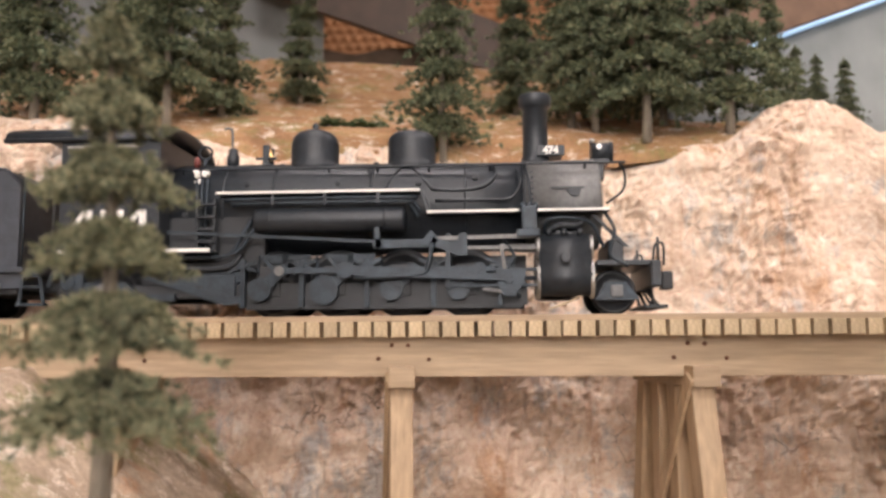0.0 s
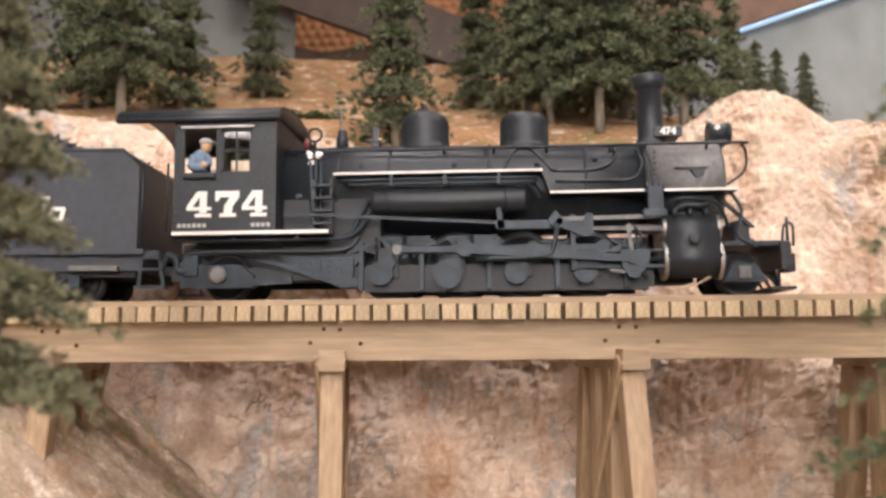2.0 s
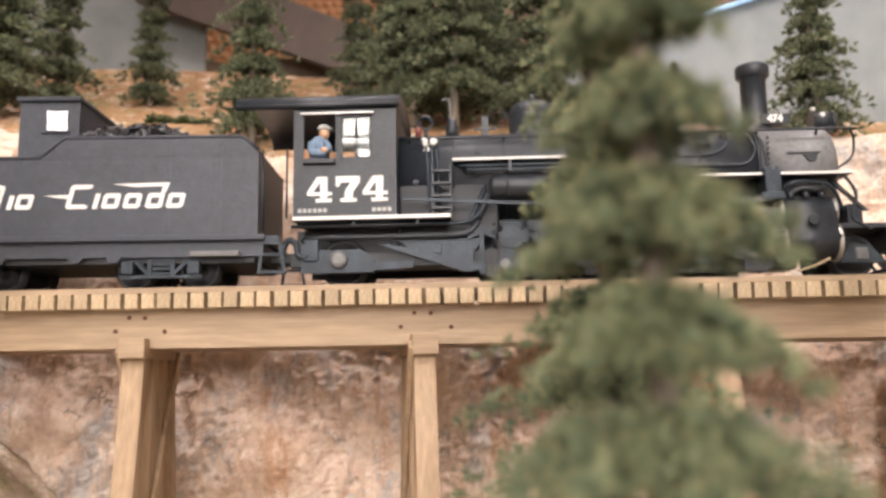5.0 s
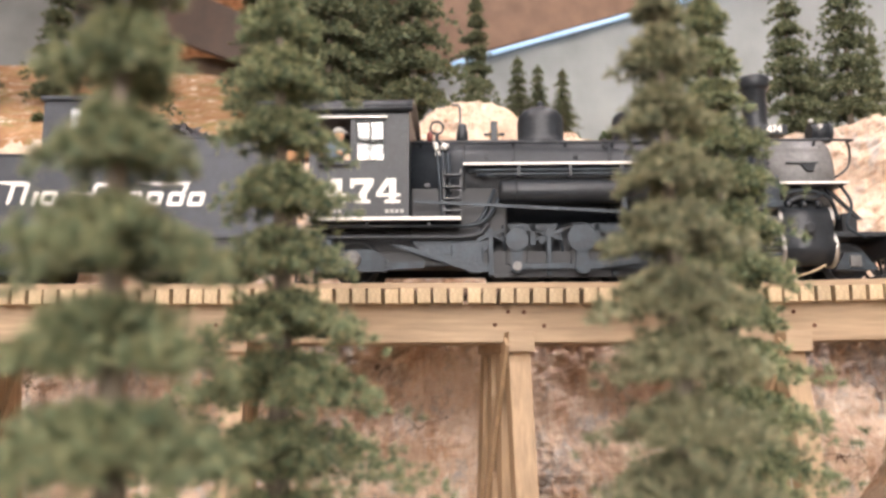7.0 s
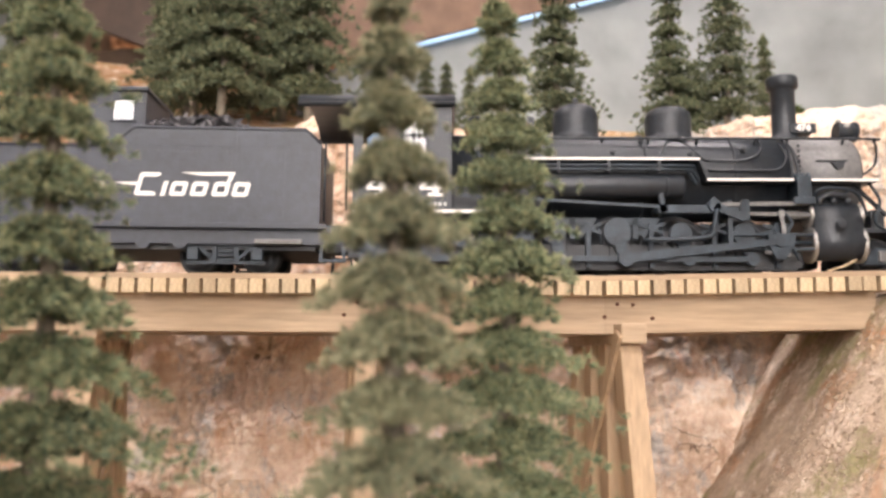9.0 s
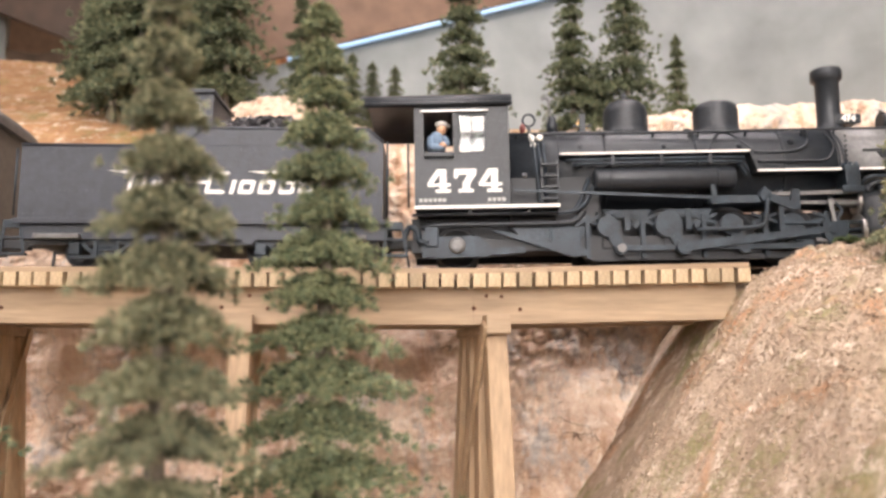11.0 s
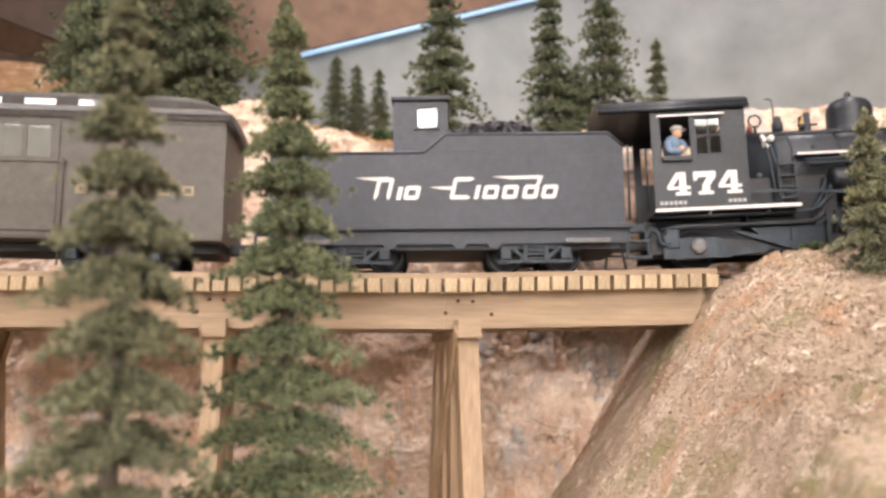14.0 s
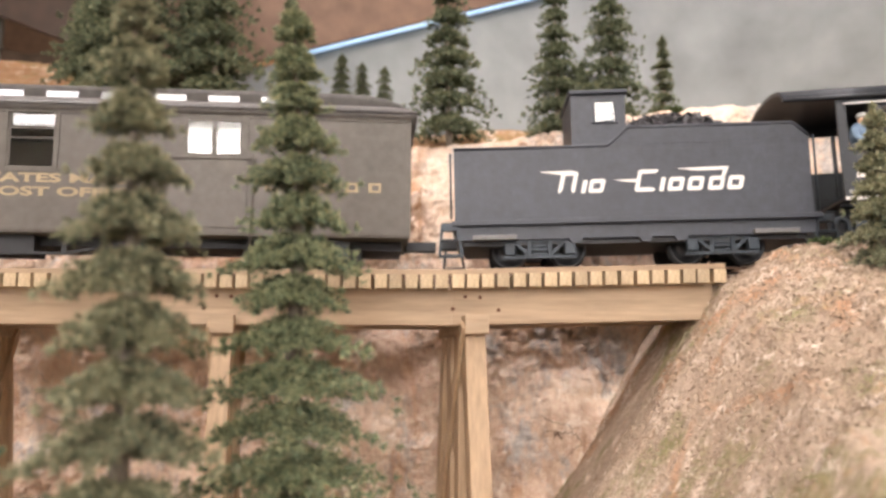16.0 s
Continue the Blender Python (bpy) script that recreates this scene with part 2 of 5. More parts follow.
# ---- building helpers (all in drawing units) ----
def box(bm, x0, x1, y0, y1, z0, z1, bev=0.0):
    vs = [bm.verts.new((x, y, z)) for x in (x0, x1) for y in (y0, y1) for z in (z0, z1)]
    fs = [bm.faces.new([vs[i] for i in q]) for q in ((0, 1, 3, 2), (4, 6, 7, 5), (0, 4, 5, 1), (2, 3, 7, 6), (0, 2, 6, 4), (1, 5, 7, 3))]
    if bev:
        es = list({e for f in fs for e in f.edges})
        bmesh.ops.bevel(bm, geom=es, offset=bev, segments=2, affect="EDGES", profile=0.6)
    return vs


def plank(bm, a, b, w, h, bev=0.0, up=(0, 0, 1)):
    """A straight bar of section w x h from a to b."""
    a, b = Vector(a), Vector(b)
    d = (b - a).normalized()
    s = d.cross(Vector(up))
    if s.length < 1e-4:
        s = Vector((1, 0, 0))
    s.normalize()
    u = s.cross(d)
    vs = [bm.verts.new(p + s * i * w / 2 + u * j * h / 2) for p in (a, b) for i in (-1, 1) for j in (-1, 1)]
    fs = [bm.faces.new([vs[i] for i in q]) for q in ((0, 1, 3, 2), (4, 6, 7, 5), (0, 4, 5, 1), (2, 3, 7, 6), (0, 2, 6, 4), (1, 5, 7, 3))]
    if bev:
        es = list({e for f in fs for e in f.edges})
        bmesh.ops.bevel(bm, geom=es, offset=bev, segments=1, affect="EDGES")


def rings(bm, loops, close_ends=True):
    rows = [[bm.verts.new(p) for p in loop] for loop in loops]
    n = len(rows[0])
    for a, b in zip(rows, rows[1:]):
        for i in range(n):
            f = bm.faces.new((a[i], a[(i + 1) % n], b[(i + 1) % n], b[i]))
            f.smooth = True
    if close_ends:
        bm.faces.new(rows[0][::-1])
        bm.faces.new(rows[-1])


def cyl(bm, a, b, r, r2=None, seg=16):
    a, b = Vector(a), Vector(b)
    d = (b - a).normalized()
    s = d.orthogonal().normalized()
    u = d.cross(s)
    rings(bm, [[p + (s * math.cos(k * 2 * math.pi / seg) + u * math.sin(k * 2 * math.pi / seg)) * q for k in range(seg)] for p, q in ((a, r), (b, r if r2 is None else r2))])


def lathe(bm, profile, at=(0, 0, 0), axis="z", seg=24):
    loops = []
    for r, h in profile:
        loop = []
        for k in range(seg):
            c, s = math.cos(k * 2 * math.pi / seg) * r, math.sin(k * 2 * math.pi / seg) * r
            p = {"z": (c, s, h), "x": (h, c, s), "y": (s, h, c)}[axis]
            loop.append((p[0] + at[0], p[1] + at[1], p[2] + at[2]))
        loops.append(loop)
    rings(bm, loops)


def tube(bm, pts, r, seg=8):
    pts = [Vector(p) for p in pts]
    loops = []
    s = None
    for i, p in enumerate(pts):
        d = (pts[min(i + 1, len(pts) - 1)] - pts[max(i - 1, 0)]).normalized()
        s = d.orthogonal() if s is None else s - d * s.dot(d)
        s.normalize()
        u = d.cross(s)
        loops.append([p + (s * math.cos(k * 2 * math.pi / seg) + u * math.sin(k * 2 * math.pi / seg)) * r for k in range(seg)])
    rings(bm, loops)


def curve_pts(pts, n=6):
    """Rounds a polyline (Catmull-Rom)."""
    p = [Vector(q) for q in pts]
    p = [p[0] * 2 - p[1]] + p + [p[-1] * 2 - p[-2]]
    out = []
    for i in range(1, len(p) - 2):
        for k in range(n):
            t = k / n
            out.append(0.5 * (2 * p[i] + (p[i + 1] - p[i - 1]) * t + (2 * p[i - 1] - 5 * p[i] + 4 * p[i + 1] - p[i + 2]) * t * t + (3 * p[i] - p[i - 1] - 3 * p[i + 1] + p[i + 2]) * t ** 3))
    return out + [p[-2]]


def poly(bm, pts, y0, y1):
    """A plate in the xz plane, of outline pts, from y0 to y1."""
    a = [bm.verts.new((x, y0, z)) for x, z in pts]
    b = [bm.verts.new((x, y1, z)) for x, z in pts]
    bm.faces.new(a)
    bm.faces.new(b[::-1])
    for i in range(len(pts)):
        j = (i + 1) % len(pts)
        bm.faces.new((a[j], a[i], b[i], b[j]))


def mesh_of(name, bm, mats):
    bmesh.ops.recalc_face_normals(bm, faces=bm.faces)
    bmesh.ops.scale(bm, vec=(U, U, U), verts=bm.verts)
    me = bpy.data.meshes.new(name)
    bm.to_mesh(me)
    bm.free()
    for m in mats if isinstance(mats, (list, tuple)) else [mats]:
        me.materials.append(m)
    return me


def part(name, bm, material, parent=None, label=""):
    ob = new(name, mesh_of(name, bm, material))
    ob.parent = parent
    return tagged(ob, label)


def thing(name, label, category, group="", m=None):
    ob = new(name)
    ob.empty_display_size = 0.01
    if m is not None:
        ob.matrix_world = m
    return tagged(ob, label, category, group)


def raw(name, verts, faces, material, kind="", label="", category="", parent=None, smooth=False):
    me = bpy.data.meshes.new(name)
    me.from_pydata([(x * U, y * U, z * U) for x, y, z in verts], [], faces)
    me.materials.append(material)
    if smooth:
        me.polygons.foreach_set("use_smooth", [True] * len(faces))
    ob = new(name, me)
    ob.parent = parent
    return tagged(ob, label, category, "", kind)


def words(name, text, size, material, parent, at, turn=(90, 0, 0), squeeze=1.0, bold=0.0, shear=0.0, label="", space=1.0):
    """Lettering cut from the built-in font, a hair thick, centred at a place."""
    cu = bpy.data.curves.new(name, "FONT")
    cu.body, cu.size, cu.align_x, cu.align_y = text, size * U, "CENTER", "CENTER"
    cu.extrude, cu.offset, cu.shear, cu.space_character = 0.012 * U, bold * U, shear, space
    tmp = new(name, cu)
    bpy.context.view_layer.update()
    me = bpy.data.meshes.new_from_object(tmp.evaluated_get(bpy.context.evaluated_depsgraph_get()))
    bpy.data.objects.remove(tmp)
    me.materials.clear()
    me.materials.append(material)
    ob = new(name, me)
    ob.parent = parent
    ob.matrix_local = spot(*at, *turn) @ Matrix.Diagonal((squeeze, 1, 1, 1))
    return tagged(ob, label)


def interp(x, xs, ys):
    return float(np.interp(x, xs, ys))


def fbm(x, y, z, o=4):
    return noise.fractal((x, y, z), 1.0, 2.0, o)


# ---- the scenery: gorge wall, hillside, banks ----
TOP_X = [-60, -30, -20.7, -14.2, -10.4, -8.5, -4.85, -2.4, -1.2, 7.2, 10, 16, 18.6, 20, 21.8, 22.9, 24.2, 25.7, 27, 29.5, 34, 40, 46.5, 50, 75]
TOP_Z = [11.5, 11.3, 11.2, 10.4, 9.2, 8.9, 9.6, 9.5, 8.6, 8.4, 8.7, 9.3, 11.3, 11.9, 11.9, 11.3, 9.6, 9.5, 8.9, 8.2, 8.3, 9.0, 10.2, 10.6, 10.5]


def wall_top(x):
    return interp(x, TOP_X, TOP_Z) + 0.18 * fbm(x * 0.9, 3.1, 0.2)


def wall_depth(x, z):
    """How far back the stone face stands at a height."""
    base = interp(x, [-60, -12, 8, 20, 30, 38, 75], [8.2, 8.6, 10.8, 11.0, 9.4, 7.9, 7.6])
    return base + 0.17 * (z + 6)


def gorge_wall():
    nx, nz = 520, 170
    verts, faces = [], []
    for i in range(nx + 1):
        x = -40 + 105 * i / nx
        top = wall_top(x)
        for k in range(nz + 1):
            s = k / nz
            z = -13 + (top + 13) * s
            y = wall_depth(x, z)
            big = fbm(x * 0.13, z * 0.16, 1.7, 3) * 1.5
            warp = fbm(x * 0.5, z * 0.5, 7.7, 3)
            cell = noise.voronoi((x * 0.62 + warp * 0.6, 0.3, z * 0.5 + warp * 0.6))[0]
            blocks = -(cell[1] - cell[0]) * 0.42
            strata = 0.16 * abs(fbm(x * 0.12, 4.0, z * 0.9, 3)) + 0.26 * abs(fbm(x * 1.1, 4.0, z * 0.22, 3))
            cell2 = noise.voronoi((x * 2.1 + warp, 5.0, z * 1.7 + warp))[0]
            chips = -(cell2[1] - cell2[0]) * 0.22 + 0.22 * fbm(x * 2.6, z * 1.7, 2.0, 5)
            rough = interp(fbm(x * 0.2, z * 0.12, 9.0, 2), [-0.35, 0.35], [0.4, 1.6])
            y += big + (blocks + strata + chips) * rough
            if s > 0.93:                       # rounded shoulder
                y += ((s - 0.93) / 0.07) ** 2 * 1.1
            verts.append((x, y, z))
        verts.append((x, y + 1.2, top + 0.06))     # ledge that runs back under the turf
        verts.append((x, y + 4.0, top + 0.1))
    n = nz + 3
    for i in range(nx):
        for k in range(nz + 2):
            faces.append((i * n + k, (i + 1) * n + k, (i + 1) * n + k + 1, i * n + k + 1))
    return raw("rock_wall", verts, faces, M_ROCK, "structure", "tall pinkish tan sandstone gorge wall behind the trestle", "rock wall")


def hill_z(x, y):
    """Height of the wooded ground behind the gorge's edge."""
    mean = interp(x, [-40, -15, 0, 12, 18, 24, 27, 30, 34, 40, 60], [11.2, 10.2, 9.0, 8.8, 8.9, 8.6, 8.5, 8.8, 9.2, 9.2, 10.2])
    edge = min(wall_top(x), mean + 0.15)
    d = y - 12.0
    z = edge - 0.15 + interp(d, [0, 2, 4, 8, 13, 20, 30, 45], [-0.8, 0.35, 1.7, 3.2, 5.3, 9.0, 14.5, 17.0]) * interp(x, [-30, 10, 22, 30, 50], [1.0, 1.0, 0.85, 0.62, 0.55])
    flat = interp(d, [0, 5], [1, 0])
    return z * flat + (z - edge + mean) * (1 - flat) + 0.25 * fbm(x * 0.35, y * 0.35, 0.5) + 0.08 * fbm(x * 1.8, y * 1.8, 3.0)


def hillside():
    nx, ny = 230, 90
    verts, faces = [], []
    for i in range(nx + 1):
        x = -45 + 115 * i / nx
        for j in range(ny + 1):
            s = j / ny
            y = 12.2 + 0.17 * (wall_top(x) - 8) + 1.0 * (1 - s) + 45 * s ** 1.5
            verts.append((x, y, hill_z(x, y) - (0.5 if j == 0 else 0)))
    n = ny + 1
    for i in range(nx):
        for j in range(ny):
            faces.append((i * n + j, (i + 1) * n + j, (i + 1) * n + j + 1, i * n + j + 1))
    return raw("hillside", verts, faces, M_EARTH, "structure", "brown earth hillside rising behind the gorge's edge", "hillside", smooth=True)


def ground_z(x, y):
    """Gorge floor with a bank at each end of the trestle."""
    floor = -13 + 0.5 * fbm(x * 0.15, y * 0.15, 0)
    front = max(0.0, -y - 1.0)
    crest = interp(x, [43, 45.5, 47.5, 52, 70], [-1.4, 0.25, 0.65, 0.35, 0.5])
    behind = interp(y, [0.8, 1.6], [0, 0.9]) if x > 43.2 else 0.0
    right = min(crest, -1.3 + 1.55 * (x - 43.2) + 0.10 * front) - 0.42 * front - behind * 0
    if y > 1.0:
        right = min(right, -0.95 + interp(x, [43, 52, 60], [0, 0.5, 1.3]))
    left = -4.6 - 0.95 * (x + 12.5) - 0.12 * front + 0.10 * min(y, 8)
    left = min(left, -2.4)
    return max(floor, right, left) + 0.16 * fbm(x * 0.9, y * 0.9, 1.0) + 0.17 * fbm(x * 2.6, y * 2.6, 4.0) + (0.10 * fbm(x * 5.5, y * 5.5, 6.0) if x > 36 else 0.0)


def gorge_floor():
    nx, ny = 420, 170
    verts, faces = [], []
    for i in range(nx + 1):
        x = -40 + 105 * i / nx
        for j in range(ny + 1):
            y = -24 + 37 * j / ny
            verts.append((x, y, ground_z(x, y)))
    n = ny + 1
    for i in range(nx):
        for j in range(ny):
            faces.append((i * n + j, (i + 1) * n + j, (i + 1) * n + j + 1, i * n + j + 1))
    return raw("ground", verts, faces, M_SLOPE, "structure", "pale gravelly bank and gorge floor of the layout", "ground", smooth=True)


gorge_wall()
hillside()
gorge_floor()


# ---- trestle ----
TIE_STEP = 0.6465
RAIL_Z = -0.33
MID = 3.3
trestle = tagged(thing("trestle", "honey coloured pine railway trestle with closely spaced ties", "trestle"))


def rise(x):
    """The deck climbs a little over its last span."""
    return 0.28 * max(0.0, (x - 32.0) / 11.0)


def long_timber(name, boxes, material):
    bm = bmesh.new()
    for x1, y0, y1, z0, z1, bev in boxes:
        box(bm, -40, 32, y0, y1, z0, z1, bev)
        box(bm, 32, x1, y0, y1, z0, z1, bev)
    for v in bm.verts:
        v.co.z += rise(v.co.x)
    part(name, bm, material, trestle)


def build_trestle():
    for y0, y1 in ((0.75, 1.35), (1.45, 2.05), (4.55, 5.15), (5.25, 5.85)):
        long_timber("stringer", [(43.1, y0, y1, -2.72, -1.2, 0.03)], M_WOOD)
    for y0 in (0.06, 5.95):
        long_timber("guard_timber", [(43.45, y0, y0 + 0.36, -0.62, -0.40, 0.02)], M_WOOD)
    for s in (-1.14, 1.14):
        y = MID + s
        long_timber("rail", [(43.4, y - 0.13, y + 0.13, -0.62, -0.57, 0), (43.4, y - 0.025, y + 0.025, -0.58, -0.38, 0), (43.4, y - 0.06, y + 0.06, -0.39, RAIL_Z, 0)], M_RAIL)

    def bent_part(name, bm, material):
        for v in bm.verts:           # the bents stand a little askew to the track
            v.co.x -= 0.165 * v.co.y
        part(name, bm, material, trestle)

    for x in (-33.0, -22.1, -11.2, 0.0, 11.2, 22.4, 33.0):
        bm = bmesh.new()
        box(bm, x - 0.5, x + 0.5, -0.12, 6.72, -3.1, -2.32, 0.04)
        bent_part("cap_beam", bm, M_WOOD)
        for ytop, ybot in ((0.75, -1.3), (2.4, 2.2), (4.2, 4.4), (5.85, 7.9)):
            bm = bmesh.new()
            plank(bm, (x, ytop, -3.09), (x, ybot, -13.4), 0.86, 0.86, 0.03, up=(1, 0, 0))
            bent_part("post", bm, M_POST)
        for side, a, b in ((-0.54, (0.1, -2.7), (6.6, -12.0)), (0.54, (6.6, -2.7), (0.1, -12.0))):
            bm = bmesh.new()
            plank(bm, (x + side, a[0], a[1]), (x + side, b[0], b[1]), 0.16, 0.55, 0.02, up=(0, 0.8, 0.6))
            bent_part("sway_brace", bm, M_POST)
        for dx, z in ((-0.98, -2.02), (0.97, -2.06), (-0.45, -1.5), (0.18, -1.52)):
            bm = bmesh.new()
            lathe(bm, [(0.085, 0), (0.085, -0.05), (0.05, -0.09)], (x + dx, 0.75, z), "y", 8)
            part("bolt", bm, M_RUST, trestle)


build_trestle()


# ---- conifers ----
def conifer_meshes(seed, h, radius, bare, whorls, per, tufts, needle, tiers, mat, droop=0.25, lean=0.0, crook=0.02, blade=7, blunt=0.85, slim=0.15, gaps=0.13, lobe=0.50):
    """Trunk and crown of one tree, base at the origin: whorls of drooping limbs set with needle tufts."""
    rnd = random.Random(seed)
    ph = rnd.uniform(0, 6)

    def axis(s):
        return Vector((lean * h * s + crook * h * math.sin(s * 5 + ph), crook * h * math.sin(s * 4 + ph * 2), h * s))

    bm = bmesh.new()
    loops = []
    for i in range(15):
        s = i / 14
        r = 0.018 * h * (1 - s) ** 0.8 + 0.02
        c = axis(s * 0.99)
        loops.append([(c.x + math.cos(k * math.pi / 4) * r * rnd.uniform(0.85, 1.15), c.y + math.sin(k * math.pi / 4) * r, c.z) for k in range(8)])
    rings(bm, loops)
    verts, faces, tips = [], [], []

    def tuft(p, d, size):
        for _ in range(blade):
            v = (d + Vector((rnd.gauss(0, 0.55), rnd.gauss(0, 0.55), rnd.gauss(0.12, 0.45)))).normalized()
            l = size * rnd.uniform(0.6, 1.25)
            s = v.cross(Vector((rnd.gauss(0, 1), rnd.gauss(0, 1), rnd.gauss(0, 1))))
            s = s.normalized() * l * slim
            k = len(verts)
            verts.extend((p - s, p + s, p + v * l + s * 0.55, p + v * l - s * 0.55))
            tips.extend((0.0, 0.0, 1.0, 1.0))
            faces.append((k, k + 1, k + 2, k + 3))

    for k in range(tiers):
        grow = rnd.uniform(0.84, 1.16)
        for w in range(whorls):
            f0 = (k + 0.62 * w / whorls + rnd.uniform(-0.05, 0.05)) / tiers
            q = min(max(f0, 0.0) ** 0.92, 0.97)
            s = bare + (1 - bare) * q
            shelf = 1.0 - lobe * (w / whorls) ** 1.3
            reach = radius * ((1 - q) ** blunt * 0.94 + 0.06) * shelf * grow * (0.8 if k == 0 else 1.0)
            c = axis(s)
            n = max(5, round(per * (0.5 + 0.5 * (1 - q))))
            a0 = rnd.uniform(0, 6.28)
            for b in range(n):
                if rnd.random() < gaps:
                    continue
                a = a0 + 6.283 * b / n + rnd.gauss(0, 0.25)
                ln = reach * rnd.uniform(0.62, 1.2)
                out = Vector((math.cos(a), math.sin(a), 0))
                m = max(2, round(tufts * (0.3 + 0.7 * ln / radius)))
                for j in range(m):
                    f = (j + 0.6) / m
                    p = c + out * ln * f + Vector((0, 0, (0.16 * f - droop * 1.6 * f * f) * ln)) + Vector((rnd.gauss(0, 1), rnd.gauss(0, 1), rnd.gauss(0, 0.5))) * (0.05 * ln + 0.04)
                    tuft(p, out * 0.55 + Vector((0, 0, 0.05 - 0.3 * droop)), needle * (1.15 - 0.3 * f))
    for j in range(12):
        tuft(axis(0.93 + 0.065 * j / 12), Vector((0, 0, 1)), needle * 0.8)
    me = bpy.data.meshes.new("crown")
    me.from_pydata([v * U for v in verts], [], faces)
    at = me.attributes.new("tip", "FLOAT", "POINT")
    at.data.foreach_set("value", tips)
    me.materials.append(mat)
    return mesh_of("trunk", bm, M_TRUNK), me


def conifer(meshes, m, label, group):
    t = thing("conifer_tree", label, "tree", group, m)
    for name, me in zip(("trunk", "crown"), meshes):
        new(name, me).parent = t
    return t


# near trees on the aisle side of the track: x, y, height, radius, bare share, tiers, leaf colour
NEAR = [
    (-5.3, -13.0, 19.9, 3.0, 0.49, 6, M_FIR2, 0.0),
    (15.5, -21.0, 17.5, 3.1, 0.10, 11, M_FIR, 0.0),
    (15.9, -13.5, 20.2, 4.2, 0.10, 12, M_FIR, 0.0),
    (24.4, -16.0, 17.8, 3.4, 0.06, 13, M_FIR2, 0.0),
    (27.5, -10.1, 19.9, 3.8, 0.06, 15, M_FIR, -0.03),
]
for i, (x, y, h, r, bare, tiers, leaf, lean) in enumerate(NEAR):
    z = -13.0
    conifer(conifer_meshes(20 + i, h, r, bare, 5, 17, 13, 0.23, tiers, leaf, 0.22, lean, 0.008, 27, slim=0.075, gaps=0.05, lobe=0.62), spot(x, y, z),
            "green model fir with pale dusted tips beside the trestle", "near firs")
conifer(conifer_meshes(31, 6.8, 1.6, 0.1, 5, 12, 8, 0.24, 7, M_FIR2, 0.2, 0, 0.01, 13), spot(48.0, -4.0, -1.3), "small olive fir standing on the gravel bank", "near firs")

KINDS = [conifer_meshes(50 + k, 15.0, r, bare, 5, 12, 8, 0.36, tiers, M_FIRFAR, droop, 0, 0.006, 13, blunt)
         for k, (r, bare, tiers, droop, blunt) in enumerate(((4.2, 0.15, 7, 0.36, 0.62), (4.6, 0.2, 8, 0.34, 0.6), (3.8, 0.1, 8, 0.3, 0.7), (3.1, 0.06, 8, 0.2, 0.8)))]
# trees on the hill: x, y, kind, height as a share, turn
FAR = [
    (0.75, 13.4, 0, 0.82, 10), (8.3, 20.0, 2, 1.0, 70), (12.1, 14.7, 1, 0.98, 130), (17.0, 16.2, 0, 0.95, 200), (-10.3, 26.0, 3, 0.80, 30), (9.5, 17.5, 1, 0.8, 300),
    (-15.6, 15.2, 1, 1.0, 250), (-14.0, 20.0, 3, 0.95, 20), (-23.2, 14.2, 0, 1.0, 170), (-27.5, 17.0, 1, 1.05, 80), (-19.5, 18.5, 2, 0.95, 140), (4.3, 38.0, 3, 0.33, 0), (6.1, 38.3, 3, 0.36, 60),
    (24.0, 25.0, 2, 0.40, 90), (25.5, 25.4, 2, 0.37, 10), (27.2, 25.0, 2, 0.37, 40), (31.9, 13.2, 2, 0.78, 100), (38.2, 12.3, 2, 0.66, 10), (41.3, 12.2, 0, 0.66, 220), (39.8, 12.9, 1, 0.34, 190),
    (46.5, 19.8, 3, 0.46, 120), (21.0, 20.5, 3, 0.66, 160), (14.3, 21.5, 2, 0.95, 60), (5.0, 25.0, 3, 0.9, 210), 
    (-33.0, 15.0, 0, 1.0, 12), (20.5, 26.5, 3, 0.45, 77), (11.0, 27.0, 3, 0.8, 97), (-21.0, 26.0, 3, 0.9, 55),
]
for x, y, k, s, turn in FAR:
    t = conifer(KINDS[k], spot(x, y, hill_z(x, y) - 0.15, 0, 0, turn), "dark green model spruce on the brown hillside", "hillside spruces")
    t.scale = (s, s, s)


def bushes(name, label, spots, mat):
    rnd = random.Random(5)
    verts, faces, tips = [], [], []
    for x, y, z, r in spots:
        for _ in range(260):
            d = Vector((rnd.gauss(0, 1), rnd.gauss(0, 1), abs(rnd.gauss(0, 0.6)))).normalized()
            p = Vector((x, y, z)) + d * r * rnd.uniform(0.2, 1.0)
            s = d.cross(Vector((rnd.gauss(0, 1), rnd.gauss(0, 1), 1))).normalized() * 0.09
            k = len(verts)
            verts.extend((p - s, p + s, p + d * 0.22))
            tips.extend((0, 0, 1))
            faces.append((k, k + 1, k + 2))
    ob = raw(name, verts, faces, mat, "stuff", label, "bush")
    ob.data.attributes.new("tip", "FLOAT", "POINT").data.foreach_set("value", [float(v) for v in tips])


bushes("bush", "low green foam bushes on the hillside and bank", [(-6.5 + 0.6 * i, 17.5 + 0.3 * (i % 3), hill_z(-6.5 + 0.6 * i, 17.5), 0.55) for i in range(6)]
       + [(-1 + 0.5 * i, 14.2, hill_z(-1 + 0.5 * i, 14.2), 0.3) for i in range(3)] + [(47.3, -0.9, 0.55, 0.22), (48.0, -0.7, 0.5, 0.25), (46.9, -0.8, 0.6, 0.15)]
       + [(28.3, 12.9, 8.9, 0.5), (29.3, 13.4, 9.0, 0.6), (44.9, 11.6, 9.9, 0.4)], M_BUSH)


